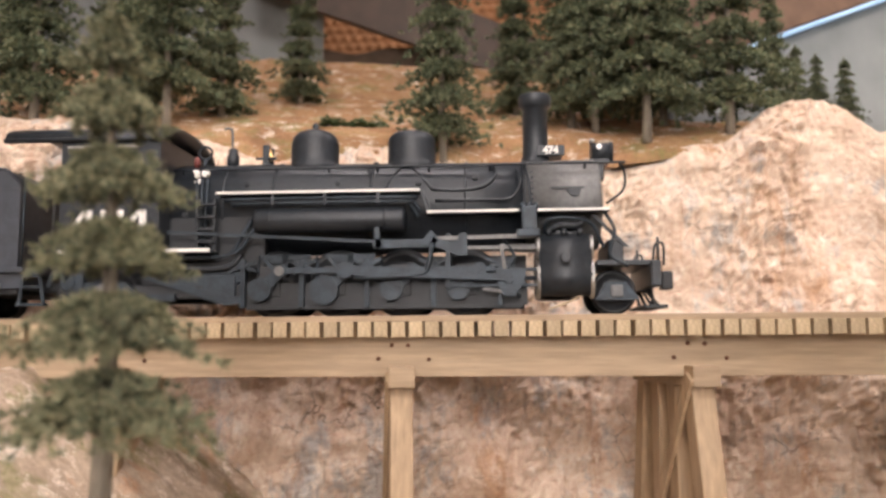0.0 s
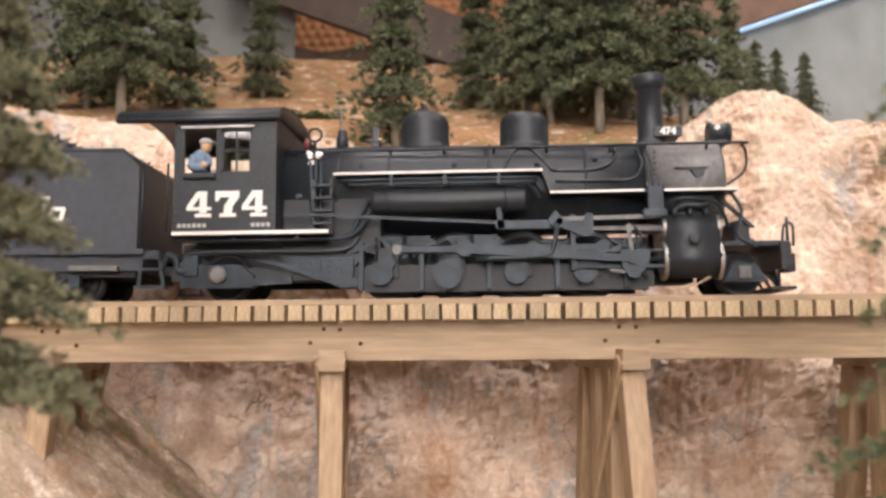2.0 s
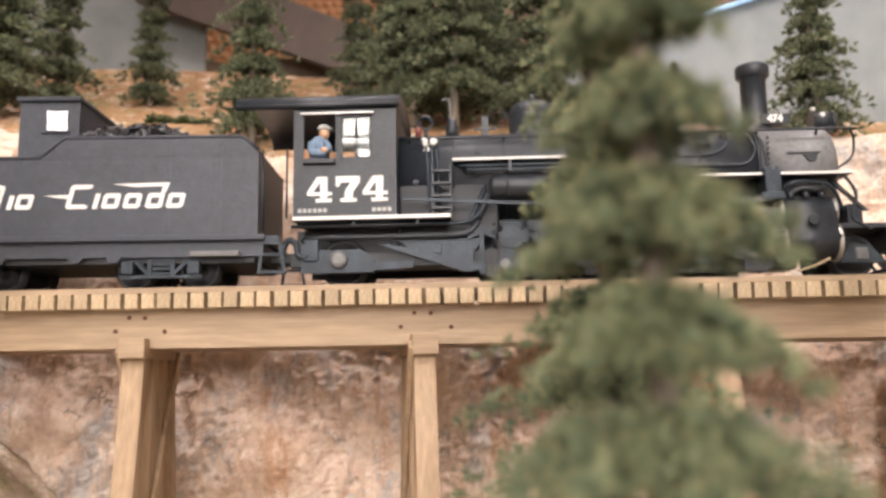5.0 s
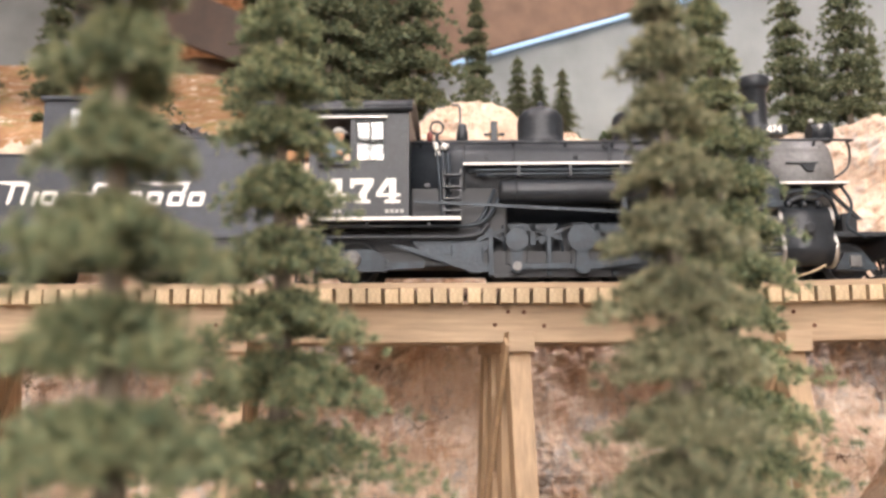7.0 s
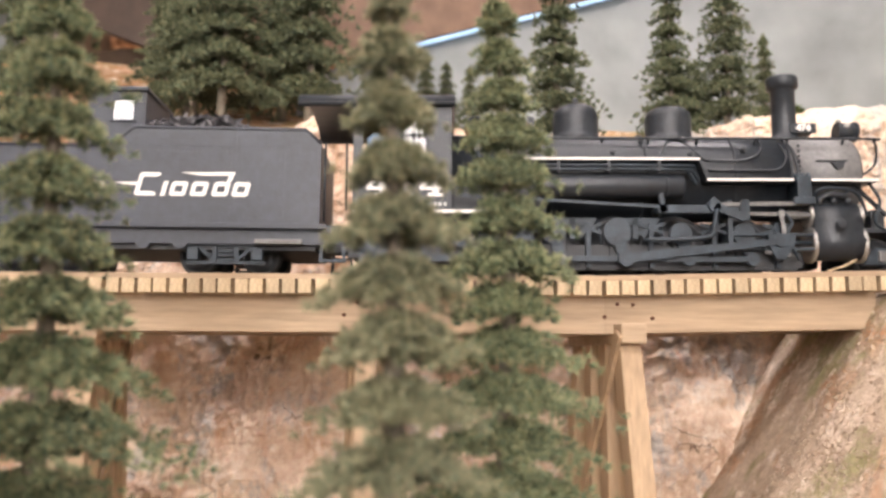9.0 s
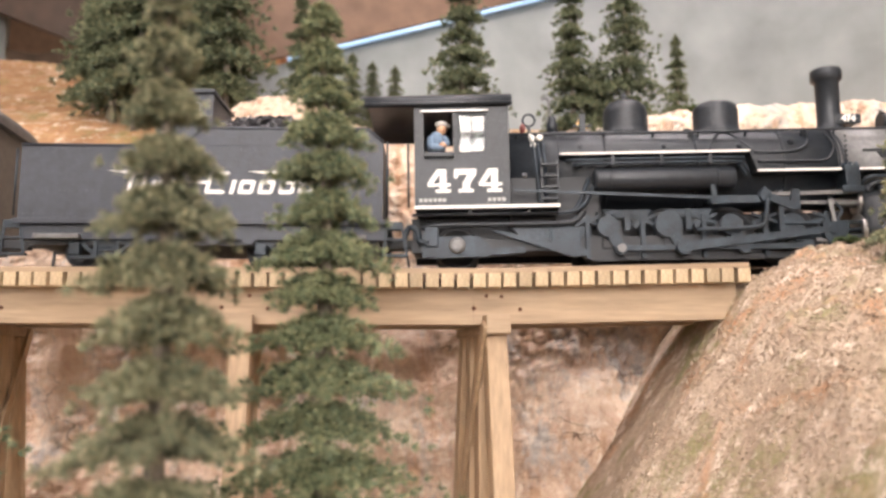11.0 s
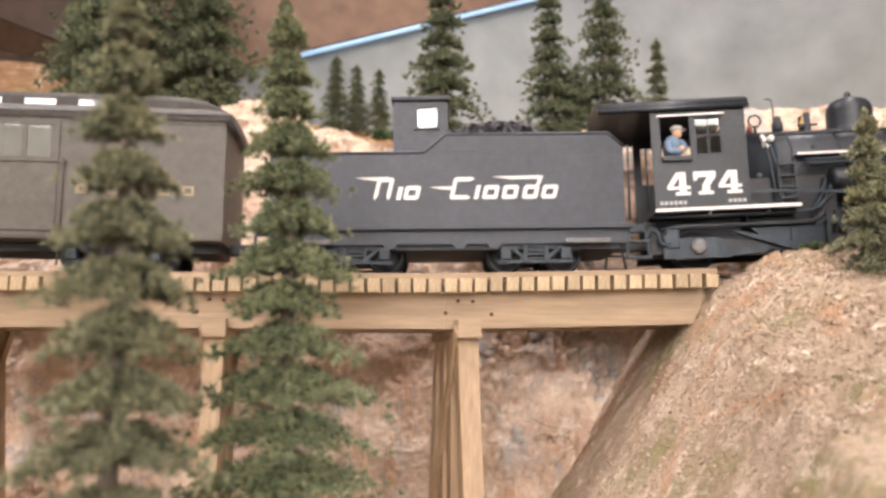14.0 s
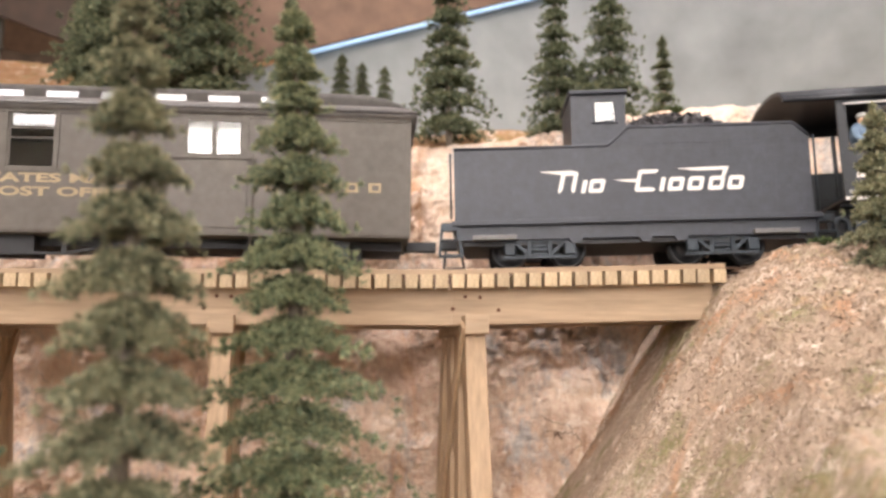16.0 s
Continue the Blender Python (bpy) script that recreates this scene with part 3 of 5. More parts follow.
def grit():
    """Loose stones and ballast crumbs strewn over the right-hand bank."""
    rnd = random.Random(8)
    verts, faces = [], []
    for _ in range(60000):
        x, y = rnd.uniform(37, 56), rnd.uniform(-12, 1.2)
        z = ground_z(x, y)
        if z < -11:
            continue
        r = rnd.choice((0.03, 0.04, 0.04, 0.05, 0.06, 0.09))
        k = len(verts)
        pts = [Vector((rnd.gauss(0, 1), rnd.gauss(0, 1), rnd.gauss(0, 1))).normalized() * r for _ in range(4)]
        verts.extend([(x + p.x, y + p.y, z + 0.03 + p.z) for p in pts])
        faces.extend(((k, k + 1, k + 2), (k, k + 2, k + 3), (k, k + 3, k + 1), (k + 1, k + 3, k + 2)))
    raw("gravel", verts, faces, M_GRAVEL, "stuff", "tan gravel strewn over the bank", "gravel")


grit()


# ---- backdrop, soffit and the room round the layout ----
def slab(name, pts, thick, material, label, category="wall", kind="structure"):
    """A board of four corners, given thickness away from its face."""
    p = [Vector(q) for q in pts]
    n = (p[1] - p[0]).cross(p[3] - p[0]).normalized() * thick
    verts = [tuple(q) for q in p] + [tuple(q + n) for q in p]
    return raw(name, verts, [(0, 1, 2, 3), (7, 6, 5, 4), (0, 4, 5, 1), (1, 5, 6, 2), (2, 6, 7, 3), (3, 7, 4, 0)], material, kind, label, category)


def back_y(x):
    return 27.6 + (x - 25) * 0.45


def strip_z(x):
    return 20.4 + (x - 25) * 0.45


def backdrop_board():
    # painted sky board, its top edge running up to the right, curving towards the aisle further on
    xs = [15, 20, 25, 30, 35, 40, 45, 52, 60, 72]
    verts, faces = [], []
    for i, x in enumerate(xs):
        y = back_y(x) if x < 41 else back_y(40) + interp(x, [40, 45, 52, 60, 72], [0, 2.0, 2.5, -1, -14])
        for z in (0.0, strip_z(x) if x < 41 else strip_z(40) + (x - 40) * 0.45):
            verts.append((x, y, z))
            verts.append((x, y + 0.5, z))
    for i in range(len(xs) - 1):
        a, b = i * 4, i * 4 + 4
        faces += [(a, b, b + 2, a + 2), (a + 1, a + 3, b + 3, b + 1), (a + 2, b + 2, b + 3, a + 3)]
    raw("backdrop", verts, faces, M_SKY, "structure", "plain grey green painted sky backdrop", "backdrop", smooth=True)
    # brown board above it, a little proud, and the blue tube along the joint
    verts, faces = [], []
    for x in (8, 20, 30, 40, 52):
        y = back_y(x) - 0.5
        for z in (strip_z(x) + 0.35, strip_z(x) + 26):
            verts.append((x, y, z))
            verts.append((x, y + 0.4, z))
    for i in range(4):
        a, b = i * 4, i * 4 + 4
        faces += [(a, b, b + 2, a + 2), (a + 1, a + 3, b + 3, b + 1), (a, a + 1, b + 1, b)]
    raw("soffit_board", verts, faces, M_SOFFIT, "structure", "brown upper deck board above the backdrop", "board")
    bm = bmesh.new()
    a, b = (19.3, back_y(19.3) - 0.35, strip_z(19.3) + 0.05), (47, back_y(47) - 0.35, strip_z(47) + 0.05)
    cyl(bm, a, b, 0.18, seg=10)
    tagged(part("light_tube", bm, M_LED), "pale blue glowing light tube along the backdrop's top edge", "lamp")


backdrop_board()
# painted hills and sky at the other end
slab("backdrop_sky", [(-75, 46, 0), (-13, 46, 0), (-13, 46, 60), (-75, 46, 60)], 0.5, M_SKY, "grey painted sky backdrop", "backdrop")


def painted_hills():
    verts, faces = [], []
    n = 80
    for i in range(n + 1):
        x = -75 + 88 * i / n
        z = interp(x, [-75, -34, -25, -18, -10, 0, 13], [31, 29.5, 27, 27.3, 26.5, 27, 25]) + 0.5 * fbm(x * 0.25, 0, 0)
        verts += [(x, 45.7, 2), (x, 45.7, z), (x, 45.95, 2), (x, 45.95, z)]
    for i in range(n):
        a, b = i * 4, i * 4 + 4
        faces += [(a, b, b + 1, a + 1), (a + 2, a + 3, b + 3, b + 2), (a + 1, b + 1, b + 3, a + 3)]
    raw("painted_hills", verts, faces, M_HILLPAINT, "structure", "dark brown hills of the painted backdrop", "backdrop")


painted_hills()
slab("sloping_band", [(-19, 43.5, 31.9), (9, 43.5, 21.0), (9, 43.5, 25.5), (-19, 43.5, 38)], 1.0, M_BEAM, "dark brown sloping band across the painted backdrop", "beam")


def embossed_panel():
    """A far panel covered with rows of small domes."""
    o, ux, uz = Vector((-62, 168, 55)), Vector((1, 0, 0)), Vector((0, 0.25, 0.97))
    step, k = 2.6, 6
    verts, faces = [], []
    nx, nz = 46 * k, 24 * k
    for i in range(nx + 1):
        for j in range(nz + 1):
            row = (j / k) // 1
            a, b = (i / k + 0.5 * (row % 2)) % 1 - 0.5, (j / k) % 1 - 0.5
            d = math.sqrt(max(0.0, 0.23 - a * a - b * b)) * 2.2
            p = o + ux * (i * step / k) + uz * (j * step / k)
            verts.append((p.x, p.y - d, p.z))
    for i in range(nx):
        for j in range(nz):
            a = i * (nz + 1) + j
            faces.append((a, a + nz + 1, a + nz + 2, a + 1))
    raw("embossed_panel", verts, faces, M_EMBOSS, "structure", "coppery embossed panel of round bumps on the far wall", "panel", smooth=True)


embossed_panel()


def room():
    x0, x1, y0, y1, z0, z1 = -172, 172, -330, 180, -125, 150
    slab("floor", [(x0, y0, z0), (x1, y0, z0), (x1, y1, z0), (x0, y1, z0)], -4, M_CARPET, "dark carpeted room floor", "floor")
    slab("ceiling", [(x0, y0, z1), (x1, y0, z1), (x1, y1, z1), (x0, y1, z1)], 4, M_ROOM, "plain cream room ceiling", "ceiling")
    slab("wall_north", [(x0, y1, z0), (x1, y1, z0), (x1, y1, z1), (x0, y1, z1)], -4, M_SOFFIT, "brown far wall of the room", "wall")
    slab("wall_south", [(x0, y0, z0), (x1, y0, z0), (x1, y0, z1), (x0, y0, z1)], 4, M_ROOM, "plain cream room wall", "wall")
    slab("wall_west", [(x0, y0, z0), (x0, y1, z0), (x0, y1, z1), (x0, y0, z1)], -4, M_ROOM, "plain cream room wall", "wall")
    slab("wall_east", [(x1, y0, z0), (x1, y1, z0), (x1, y1, z1), (x1, y0, z1)], 4, M_ROOM, "plain cream room wall", "wall")
    bm = bmesh.new()
    box(bm, -45, 72, -26, 48, -20, -14.2, 0.2)
    box(bm, -45, 72, -26.6, -26, -60, -12.6, 0.1)
    for x in (-40, 10, 66):
        box(bm, x, x + 6, 10, 16, -125, -20)
    tagged(part("layout_table", bm, M_BEAM), "dark fascia and bench work that carries the layout", "table")
    # unseen bodies assumed for the key and fill lamps
    for at, aim, sx, sy, watts in LAMPS:
        t = thing("unseen_strip_lamp", "long strip lamp, unseen and assumed, with a glowing diffuser hung on stems", "lamp", "aisle lamps", look(at, aim) @ pose(0, 0, 0.012))
        bm = bmesh.new()
        box(bm, -sx / 2 / U - 2, sx / 2 / U + 2, -sy / 2 / U - 2, sy / 2 / U + 2, 1, 6, 0.3)
        part("housing", bm, M_ROOM, t)
        for c in (-0.3, 0.3):
            bm = bmesh.new()
            inv = t.matrix_world.inverted()
            top = inv @ Vector((at[0] + c * sx, at[1], 150 * U))
            foot = Vector((top.x, 0, 5.5 * U))
            cyl(bm, foot / U, top / U, 0.5, seg=8)
            part("stem", bm, M_ROOM, t)
        bm = bmesh.new()
        box(bm, -sx / 2 / U, sx / 2 / U, -sy / 2 / U, sy / 2 / U, 0.2, 0.9)
        part("diffuser", bm, M_DIFF, t)
    # low lamps across the aisle, mirrored in panes; first enlarged downward as frontal fill
    for cx, cz, hw, hh in ((0.10, 0.56, 51, 49), (-0.95, 0.91, 51, 11)):
        t = thing("wall_lamp", "bright panel lamp on the wall across the aisle", "lamp", "wall lamps", pose(cx, -2.845, cz, 90, 0, 180))
        bm = bmesh.new()
        box(bm, -hw - 2, hw + 2, -hh - 2, hh + 2, -4.6, 0, 0.3)
        part("housing", bm, M_ROOM, t)
        bm = bmesh.new()
        box(bm, -hw, hw, -hh, hh, 0.05, 0.6)
        part("diffuser", bm, M_GLOW, t)
    # unseen board added over the scenery's front to keep lamp light off the background
    slab("valance", [(-172, -5, 37), (172, -5, 37), (172, -5, 150), (-172, -5, 150)], -2, M_SOFFIT, "unseen brown board added to keep lamp light off the background", "valance")


room()


# ---- locomotive: x forward, origin at rail height under the steam dome ----
engine = thing("steam_locomotive", "black narrow gauge steam locomotive with white numerals on the cab", "locomotive")
R_DRV, CRANK = 1.29, 0.66
AXLES = (-1.25, 1.35, 3.95, 6.55)
BZ = 4.55            # boiler axis height
ROD_Y = -2.72


def build_boiler():
    bm = bmesh.new()
    lathe(bm, [(1.98, -5.6), (1.98, -2.0), (1.93, 2.0), (1.88, 6.4), (1.86, 8.9)], (0, 0, BZ), "x", 40)
    part("boiler", bm, M_BLACK, engine)
    for x in (-3.4, -1.3, 2.7, 6.5, 8.85):
        bm = bmesh.new()
        lathe(bm, [(1.90, x - 0.06), (2.01 if x < 3 else 1.93, x - 0.06), (2.01 if x < 3 else 1.93, x + 0.06), (1.90, x + 0.06)], (0, 0, BZ), "x", 40)
        part("boiler_band", bm, M_BLACK, engine)
    bm = bmesh.new()
    lathe(bm, [(1.90, 8.92), (1.90, 11.75), (1.82, 11.9), (1.2, 12.0), (0.5, 12.12)], (0, 0, BZ), "x", 40)
    for a in range(18):          # rivets round the front ring
        c = a * math.pi * 2 / 18
        cyl(bm, (11.5, math.cos(c) * 1.89, BZ + math.sin(c) * 1.89), (11.5, math.cos(c) * 1.94, BZ + math.sin(c) * 1.94), 0.045, seg=6)
    part("smokebox", bm, M_SMOKEBOX, engine, "graphite grey smokebox")
    bm = bmesh.new()             # firebox sides
    box(bm, -5.6, -1.6, -1.9, 1.9, 1.9, 4.4, 0.1)
    part("firebox", bm, M_DARK, engine)
    bm = bmesh.new()
    lathe(bm, [(1.25, 6.15), (1.08, 6.42), (1.02, 6.6), (1.02, 7.35), (0.96, 7.62), (0.78, 7.84), (0.5, 7.97), (0.16, 8.02), (0.13, 8.12), (0.15, 8.22), (0.06, 8.36)], seg=28)
    part("steam_dome", bm, M_BLACK, engine)
    bm = bmesh.new()
    lathe(bm, [(1.25, 6.1), (1.08, 6.38), (1.02, 6.55), (1.02, 7.35), (0.97, 7.58), (0.8, 7.74), (0.3, 7.8), (0.25, 7.85), (0.1, 7.87)], (4.17, 0, 0), seg=28)
    part("sand_dome", bm, M_BLACK, engine)
    bm = bmesh.new()
    lathe(bm, [(0.85, 6.2), (0.62, 6.45), (0.53, 6.7), (0.53, 8.66), (0.60, 8.72), (0.69, 8.8), (0.70, 9.2), (0.65, 9.3), (0.50, 9.3), (0.48, 8.9)], (9.4, 0, 0), seg=24)
    part("smokestack", bm, M_BLACK, engine)
    bm = bmesh.new()
    box(bm, 9.42, 10.58, -0.62, -0.48, 6.58, 7.02, 0.03)
    box(bm, 9.48, 10.5, -0.48, 0.48, 6.6, 6.95, 0.03)
    board = part("number_board", bm, M_BLACK, engine, "black number board with white numerals")
    words("numerals", "474", 0.42, M_WHITE, board, (10.0, -0.635, 6.8), bold=0.02)
    bm = bmesh.new()
    cyl(bm, (11.7, 0, 6.78), (12.55, 0, 6.78), 0.42, seg=20)
    box(bm, 11.6, 12.4, -0.45, 0.45, 6.25, 6.45, 0.03)
    box(bm, 11.75, 12.2, -0.35, 0.35, 5.6, 6.3, 0.03)
    lathe(bm, [(0.46, 12.45), (0.46, 12.6), (0.4, 12.6)], (0, 0, 6.78), "x", 20)
    lamp = part("headlight", bm, M_BLACK, engine)
    bm = bmesh.new()
    cyl(bm, (12.56, 0, 6.78), (12.6, 0, 6.78), 0.38, seg=20)
    part("lens", bm, M_GLASS, lamp)
    bm = bmesh.new()
    lathe(bm, [(0.12, 0), (0.12, 0.16), (0.07, 0.2)], (11.75, -0.2, 7.15), seg=10)
    cyl(bm, (12.0, -0.42, 6.95), (12.0, -0.55, 6.95), 0.11, seg=10)
    part("marker_lamp", bm, M_STEEL, lamp)
    bm = bmesh.new()             # bell in its yoke
    lathe(bm, [(0.32, 0), (0.30, 0.06), (0.2, 0.2), (0.14, 0.42), (0.05, 0.5)], (-2.05, 0, 6.78), seg=14)
    bell = part("bell", bm, M_BRASS, engine, "brass bell")
    bm = bmesh.new()
    box(bm, -2.2, -1.9, -0.4, -0.33, 6.3, 7.35, 0.02)
    box(bm, -2.2, -1.9, 0.33, 0.4, 6.3, 7.35, 0.02)
    box(bm, -2.5, -1.6, -0.42, -0.3, 6.7, 6.8, 0.02)
    cyl(bm, (-2.05, -0.4, 7.3), (-2.05, 0.4, 7.3), 0.06, seg=8)
    part("yoke", bm, M_BLACK, bell)
    bm = bmesh.new()             # whistle, safety valves, turret
    tube(bm, curve_pts([(-3.55, -0.3, 6.4), (-3.55, -0.3, 7.9), (-3.7, -0.3, 8.12), (-3.9, -0.3, 8.1)], 5), 0.055)
    part("whistle_pipe", bm, M_SMOKEBOX, engine)
    bm = bmesh.new()
    lathe(bm, [(0.26, 6.3), (0.26, 6.85), (0.2, 6.95), (0.2, 7.15), (0.1, 7.2)], (-3.45, -0.45, 0), seg=12)
    part("safety_valve", bm, M_BLACK, engine)
    bm = bmesh.new()
    tube(bm, [(-4.55 + 0.28 * math.cos(a * math.pi / 8), -0.75, 6.95 + 0.28 * math.sin(a * math.pi / 8)) for a in range(17)], 0.05)
    cyl(bm, (-4.55, -0.75, 6.2), (-4.55, -0.75, 6.7), 0.07, seg=8)
    part("valve_wheel", bm, M_GEAR, engine)
    bm = bmesh.new()
    lathe(bm, [(0.12, 6.3), (0.14, 6.6), (0.05, 6.75)], (-4.85, -0.9, 0), seg=10)
    part("valve_cap", bm, M_RED, engine, "red valve cap")
    bm = bmesh.new()             # pale lagging on the injector check
    for k in range(9):
        rr = random.Random(k)
        p = (-4.35 + rr.uniform(-0.28, 0.28), -1.62, 5.72 + rr.uniform(-0.2, 0.2))
        cyl(bm, p, (p[0] + rr.uniform(-.15, .15), -1.86, p[2] + rr.uniform(-.12, .12)), 0.12, 0.07, seg=7)
    part("check_valve", bm, M_WHITE, engine, "white lagged check valve")


def build_pipes():
    bm = bmesh.new()             # handrail with stanchions
    for s in (-1, 1):
        tube(bm, [(-5.6, s * 1.55, 6.05), (11.8, s * 1.55, 6.05)] if s > 0 else curve_pts([(-5.6, -1.55, 6.05), (2, -1.55, 6.05), (11.9, -1.55, 6.05), (12.7, -1.3, 6.0), (12.95, -1.0, 5.6), (12.85, -0.9, 5.0), (12.2, -0.8, 4.5)], 5), 0.055, 6)
        for x in (-5.2, -1.3, 0.9, 2.9, 5.0, 7.5, 8.9, 11.3):
            cyl(bm, (x, s * 1.55, 6.1), (x, s * 1.28, 5.75), 0.06, seg=6)
    part("handrail", bm, M_BLACK, engine)
    sets = [
        curve_pts([(4.3, -1.2, 6.1), (4.8, -1.62, 5.5), (5.2, -1.86, 5.0)], 4),
        curve_pts([(5.2, -1.84, 5.0), (6.5, -1.86, 4.98), (7.3, -1.84, 5.15), (7.7, -1.6, 5.6), (7.65, -1.3, 6.1)], 5),
        curve_pts([(5.3, -1.93, 4.55), (7.3, -1.93, 4.55), (8.3, -1.92, 4.6), (8.7, -1.8, 5.2), (8.55, -1.4, 5.85)], 5),
        curve_pts([(8.8, -1.2, 6.1), (9.0, -1.65, 5.5), (9.05, -1.93, 4.8), (9.1, -1.95, 4.3)], 5),
        curve_pts([(3.9, -1.2, 6.15), (3.4, -1.7, 5.4), (3.3, -1.9, 5.0)], 4),
    ]
    for pts in sets:
        bm = bmesh.new()
        tube(bm, pts, 0.065)
        part("sand_pipe", bm, M_BLACK, engine)
    for z, x0, x1 in ((4.62, -2.9, 4.4), (4.44, -2.6, 4.3)):
        bm = bmesh.new()
        tube(bm, curve_pts([(x0, -2.3, z - 0.02), (x0 + 0.3, -2.5, z), (x1 - 0.4, -2.5, z), (x1, -2.4, z - 0.1), (x1 + 0.35, -2.3, z - 0.6)], 4), 0.07)
        part("air_pipe", bm, M_GEAR, engine)
    bm = bmesh.new()
    for x in (-1.2, 3.0, 0.9):
        box(bm, x, x + 0.14, -2.58, -2.3, 4.35, 4.9, 0.02)
    part("pipe_bracket", bm, M_BLACK, engine)
    for k in range(3):           # pipes down the firebox
        bm = bmesh.new()
        tube(bm, curve_pts([(-4.5 + 0.22 * k, -1.8, 5.6), (-4.4 + 0.2 * k, -2.05, 4.6), (-4.3 + 0.16 * k, -2.15, 3.2), (-4.2 + 0.16 * k, -2.2, 2.6)], 4), 0.07)
        part("injector_pipe", bm, M_GEAR, engine)
    for k in range(2):
        bm = bmesh.new()
        tube(bm, curve_pts([(-1.75 - 0.35 * k, -2.0, 3.9), (-2.1 - 0.3 * k, -2.35, 3.2), (-2.5 - 0.2 * k, -2.4, 2.6), (-3.2, -2.4, 2.35), (-5.5, -2.45, 2.3)], 5), 0.085)
        part("feed_pipe", bm, M_GEAR, engine)
    bm = bmesh.new()             # long pipe and brackets under the cab
    tube(bm, curve_pts([(-9.4, -2.4, 1.75), (-8.6, -2.55, 1.85), (-5, -2.55, 1.85), (-3.0, -2.5, 1.9), (-2.4, -2.4, 2.4)], 5), 0.1)
    tube(bm, [(-9.8, -2.6, 2.3), (-3.6, -2.6, 2.3)], 0.07)
    for x in (-7.4, -4.9):
        box(bm, x, x + 0.16, -2.65, -2.4, 2.25, 2.65, 0.02)
    part("cab_pipe", bm, M_BLACK, engine)
    bm = bmesh.new()
    tube(bm, curve_pts([(-10.2, -2.5, 1.2), (-9.95, -2.55, 1.75), (-9.6, -2.6, 1.6), (-9.5, -2.6, 1.15), (-9.1, -2.6, 1.1)], 5), 0.13)
    box(bm, -9.3, -8.7, -2.7, -2.3, 0.9, 1.75, 0.06)
    cyl(bm, (-9.2, -2.75, 1.35), (-9.2, -2.3, 1.35), 0.2, seg=10)
    part("injector", bm, M_GEAR, engine)
    for x, z in ((-2.4, 5.35), (1.3, 5.35), (4.6, 5.3), (6.9, 5.5), (-4.9, 4.1), (2.6, 5.9)):   # washout plugs and fittings
        bm = bmesh.new()
        yy = -math.sqrt(max(0.1, 1.93 ** 2 - (z - BZ) ** 2))
        cyl(bm, (x, yy + 0.05, z), (x, yy - 0.1, z + 0.04), 0.13, seg=10)
        cyl(bm, (x, yy - 0.08, z + 0.03), (x, yy - 0.15, z + 0.05), 0.07, seg=6)
        part("washout_plug", bm, M_BLACK, engine)
    bm = bmesh.new()             # bracket and clamp on the smokebox
    box(bm, 9.9, 11.2, -1.95, -1.86, 4.95, 5.02, 0.01)
    poly(bm, [(10.5, 4.9), (11.1, 4.95), (11.0, 4.65), (10.75, 4.6)], -1.99, -1.88)
    for k in range(7):
        cyl(bm, (9.15, -1.9, 4.3 + 0.22 * k), (9.15, -1.98, 4.3 + 0.22 * k), 0.06, seg=6)
    part("smokebox_clamp", bm, M_BLACK, engine)
    bm = bmesh.new()             # small lagged pipes between cylinder and boiler
    tube(bm, curve_pts([(9.6, -2.0, 3.1), (9.7, -2.35, 3.6), (10.4, -2.4, 3.7), (11.4, -2.2, 3.5), (11.9, -1.9, 2.6)], 5), 0.08)
    tube(bm, curve_pts([(8.0, -2.4, 2.9), (8.4, -2.7, 2.2), (8.2, -2.75, 1.7), (8.6, -2.75, 0.6)], 5), 0.06)
    tube(bm, curve_pts([(11.9, -2.2, 4.0), (12.3, -2.25, 3.2), (12.1, -2.2, 2.3), (12.8, -2.2, 1.8)], 5), 0.07)
    part("drain_pipe", bm, M_GEAR, engine)
    bm = bmesh.new()             # cut-away boards with pale edges
    box(bm, -3.4, 4.75, -2.62, -1.6, 4.82, 4.92, 0.02)
    part("running_board", bm, M_BLACK, engine)
    bm = bmesh.new()
    box(bm, -3.4, 4.75, -2.645, -2.62, 4.83, 4.92)
    part("edge_stripe", bm, M_WHITE, engine, "white painted edge")
    bm = bmesh.new()
    poly(bm, [(4.7, 4.92), (4.85, 4.92), (5.17, 4.0), (5.02, 4.0)], -2.6, -1.6)
    box(bm, 5.02, 12.1, -2.62, -1.5, 3.94, 4.04, 0.02)
    box(bm, -3.4, 12.1, 1.5, 2.62, 4.3, 4.4, 0.02)
    part("running_board", bm, M_BLACK, engine)
    bm = bmesh.new()
    box(bm, 5.02, 8.6, -2.645, -2.62, 3.95, 4.04)
    box(bm, 9.35, 12.1, -2.645, -2.62, 3.95, 4.04)
    part("edge_stripe", bm, M_WHITE, engine, "white painted edge")
    bm = bmesh.new()
    lathe(bm, [(0.3, -1.95), (0.46, -1.88), (0.5, -1.75), (0.5, 4.0), (0.46, 4.1), (0.3, 4.16)], (0, -2.2, 3.78), "x", 24)
    for x in (-1.3, 3.3):
        lathe(bm, [(0.5, x), (0.525, x), (0.525, x + 0.1), (0.5, x + 0.1)], (0, -2.2, 3.78), "x", 24)
    part("air_tank", bm, M_BLACK, engine)
    bm = bmesh.new()             # step ladder behind the tank
    for x in (-4.25, -3.55):
        box(bm, x, x + 0.1, -2.5, -2.35, 2.6, 4.7, 0.01)
    for z in (2.9, 3.4, 3.9, 4.4):
        box(bm, -4.25, -3.45, -2.6, -2.3, z, z + 0.1, 0.01)
    part("ladder", bm, M_BLACK, engine)
    bm = bmesh.new()
    box(bm, 8.7, 9.3, -2.75, -1.7, 3.2, 4.15, 0.05)
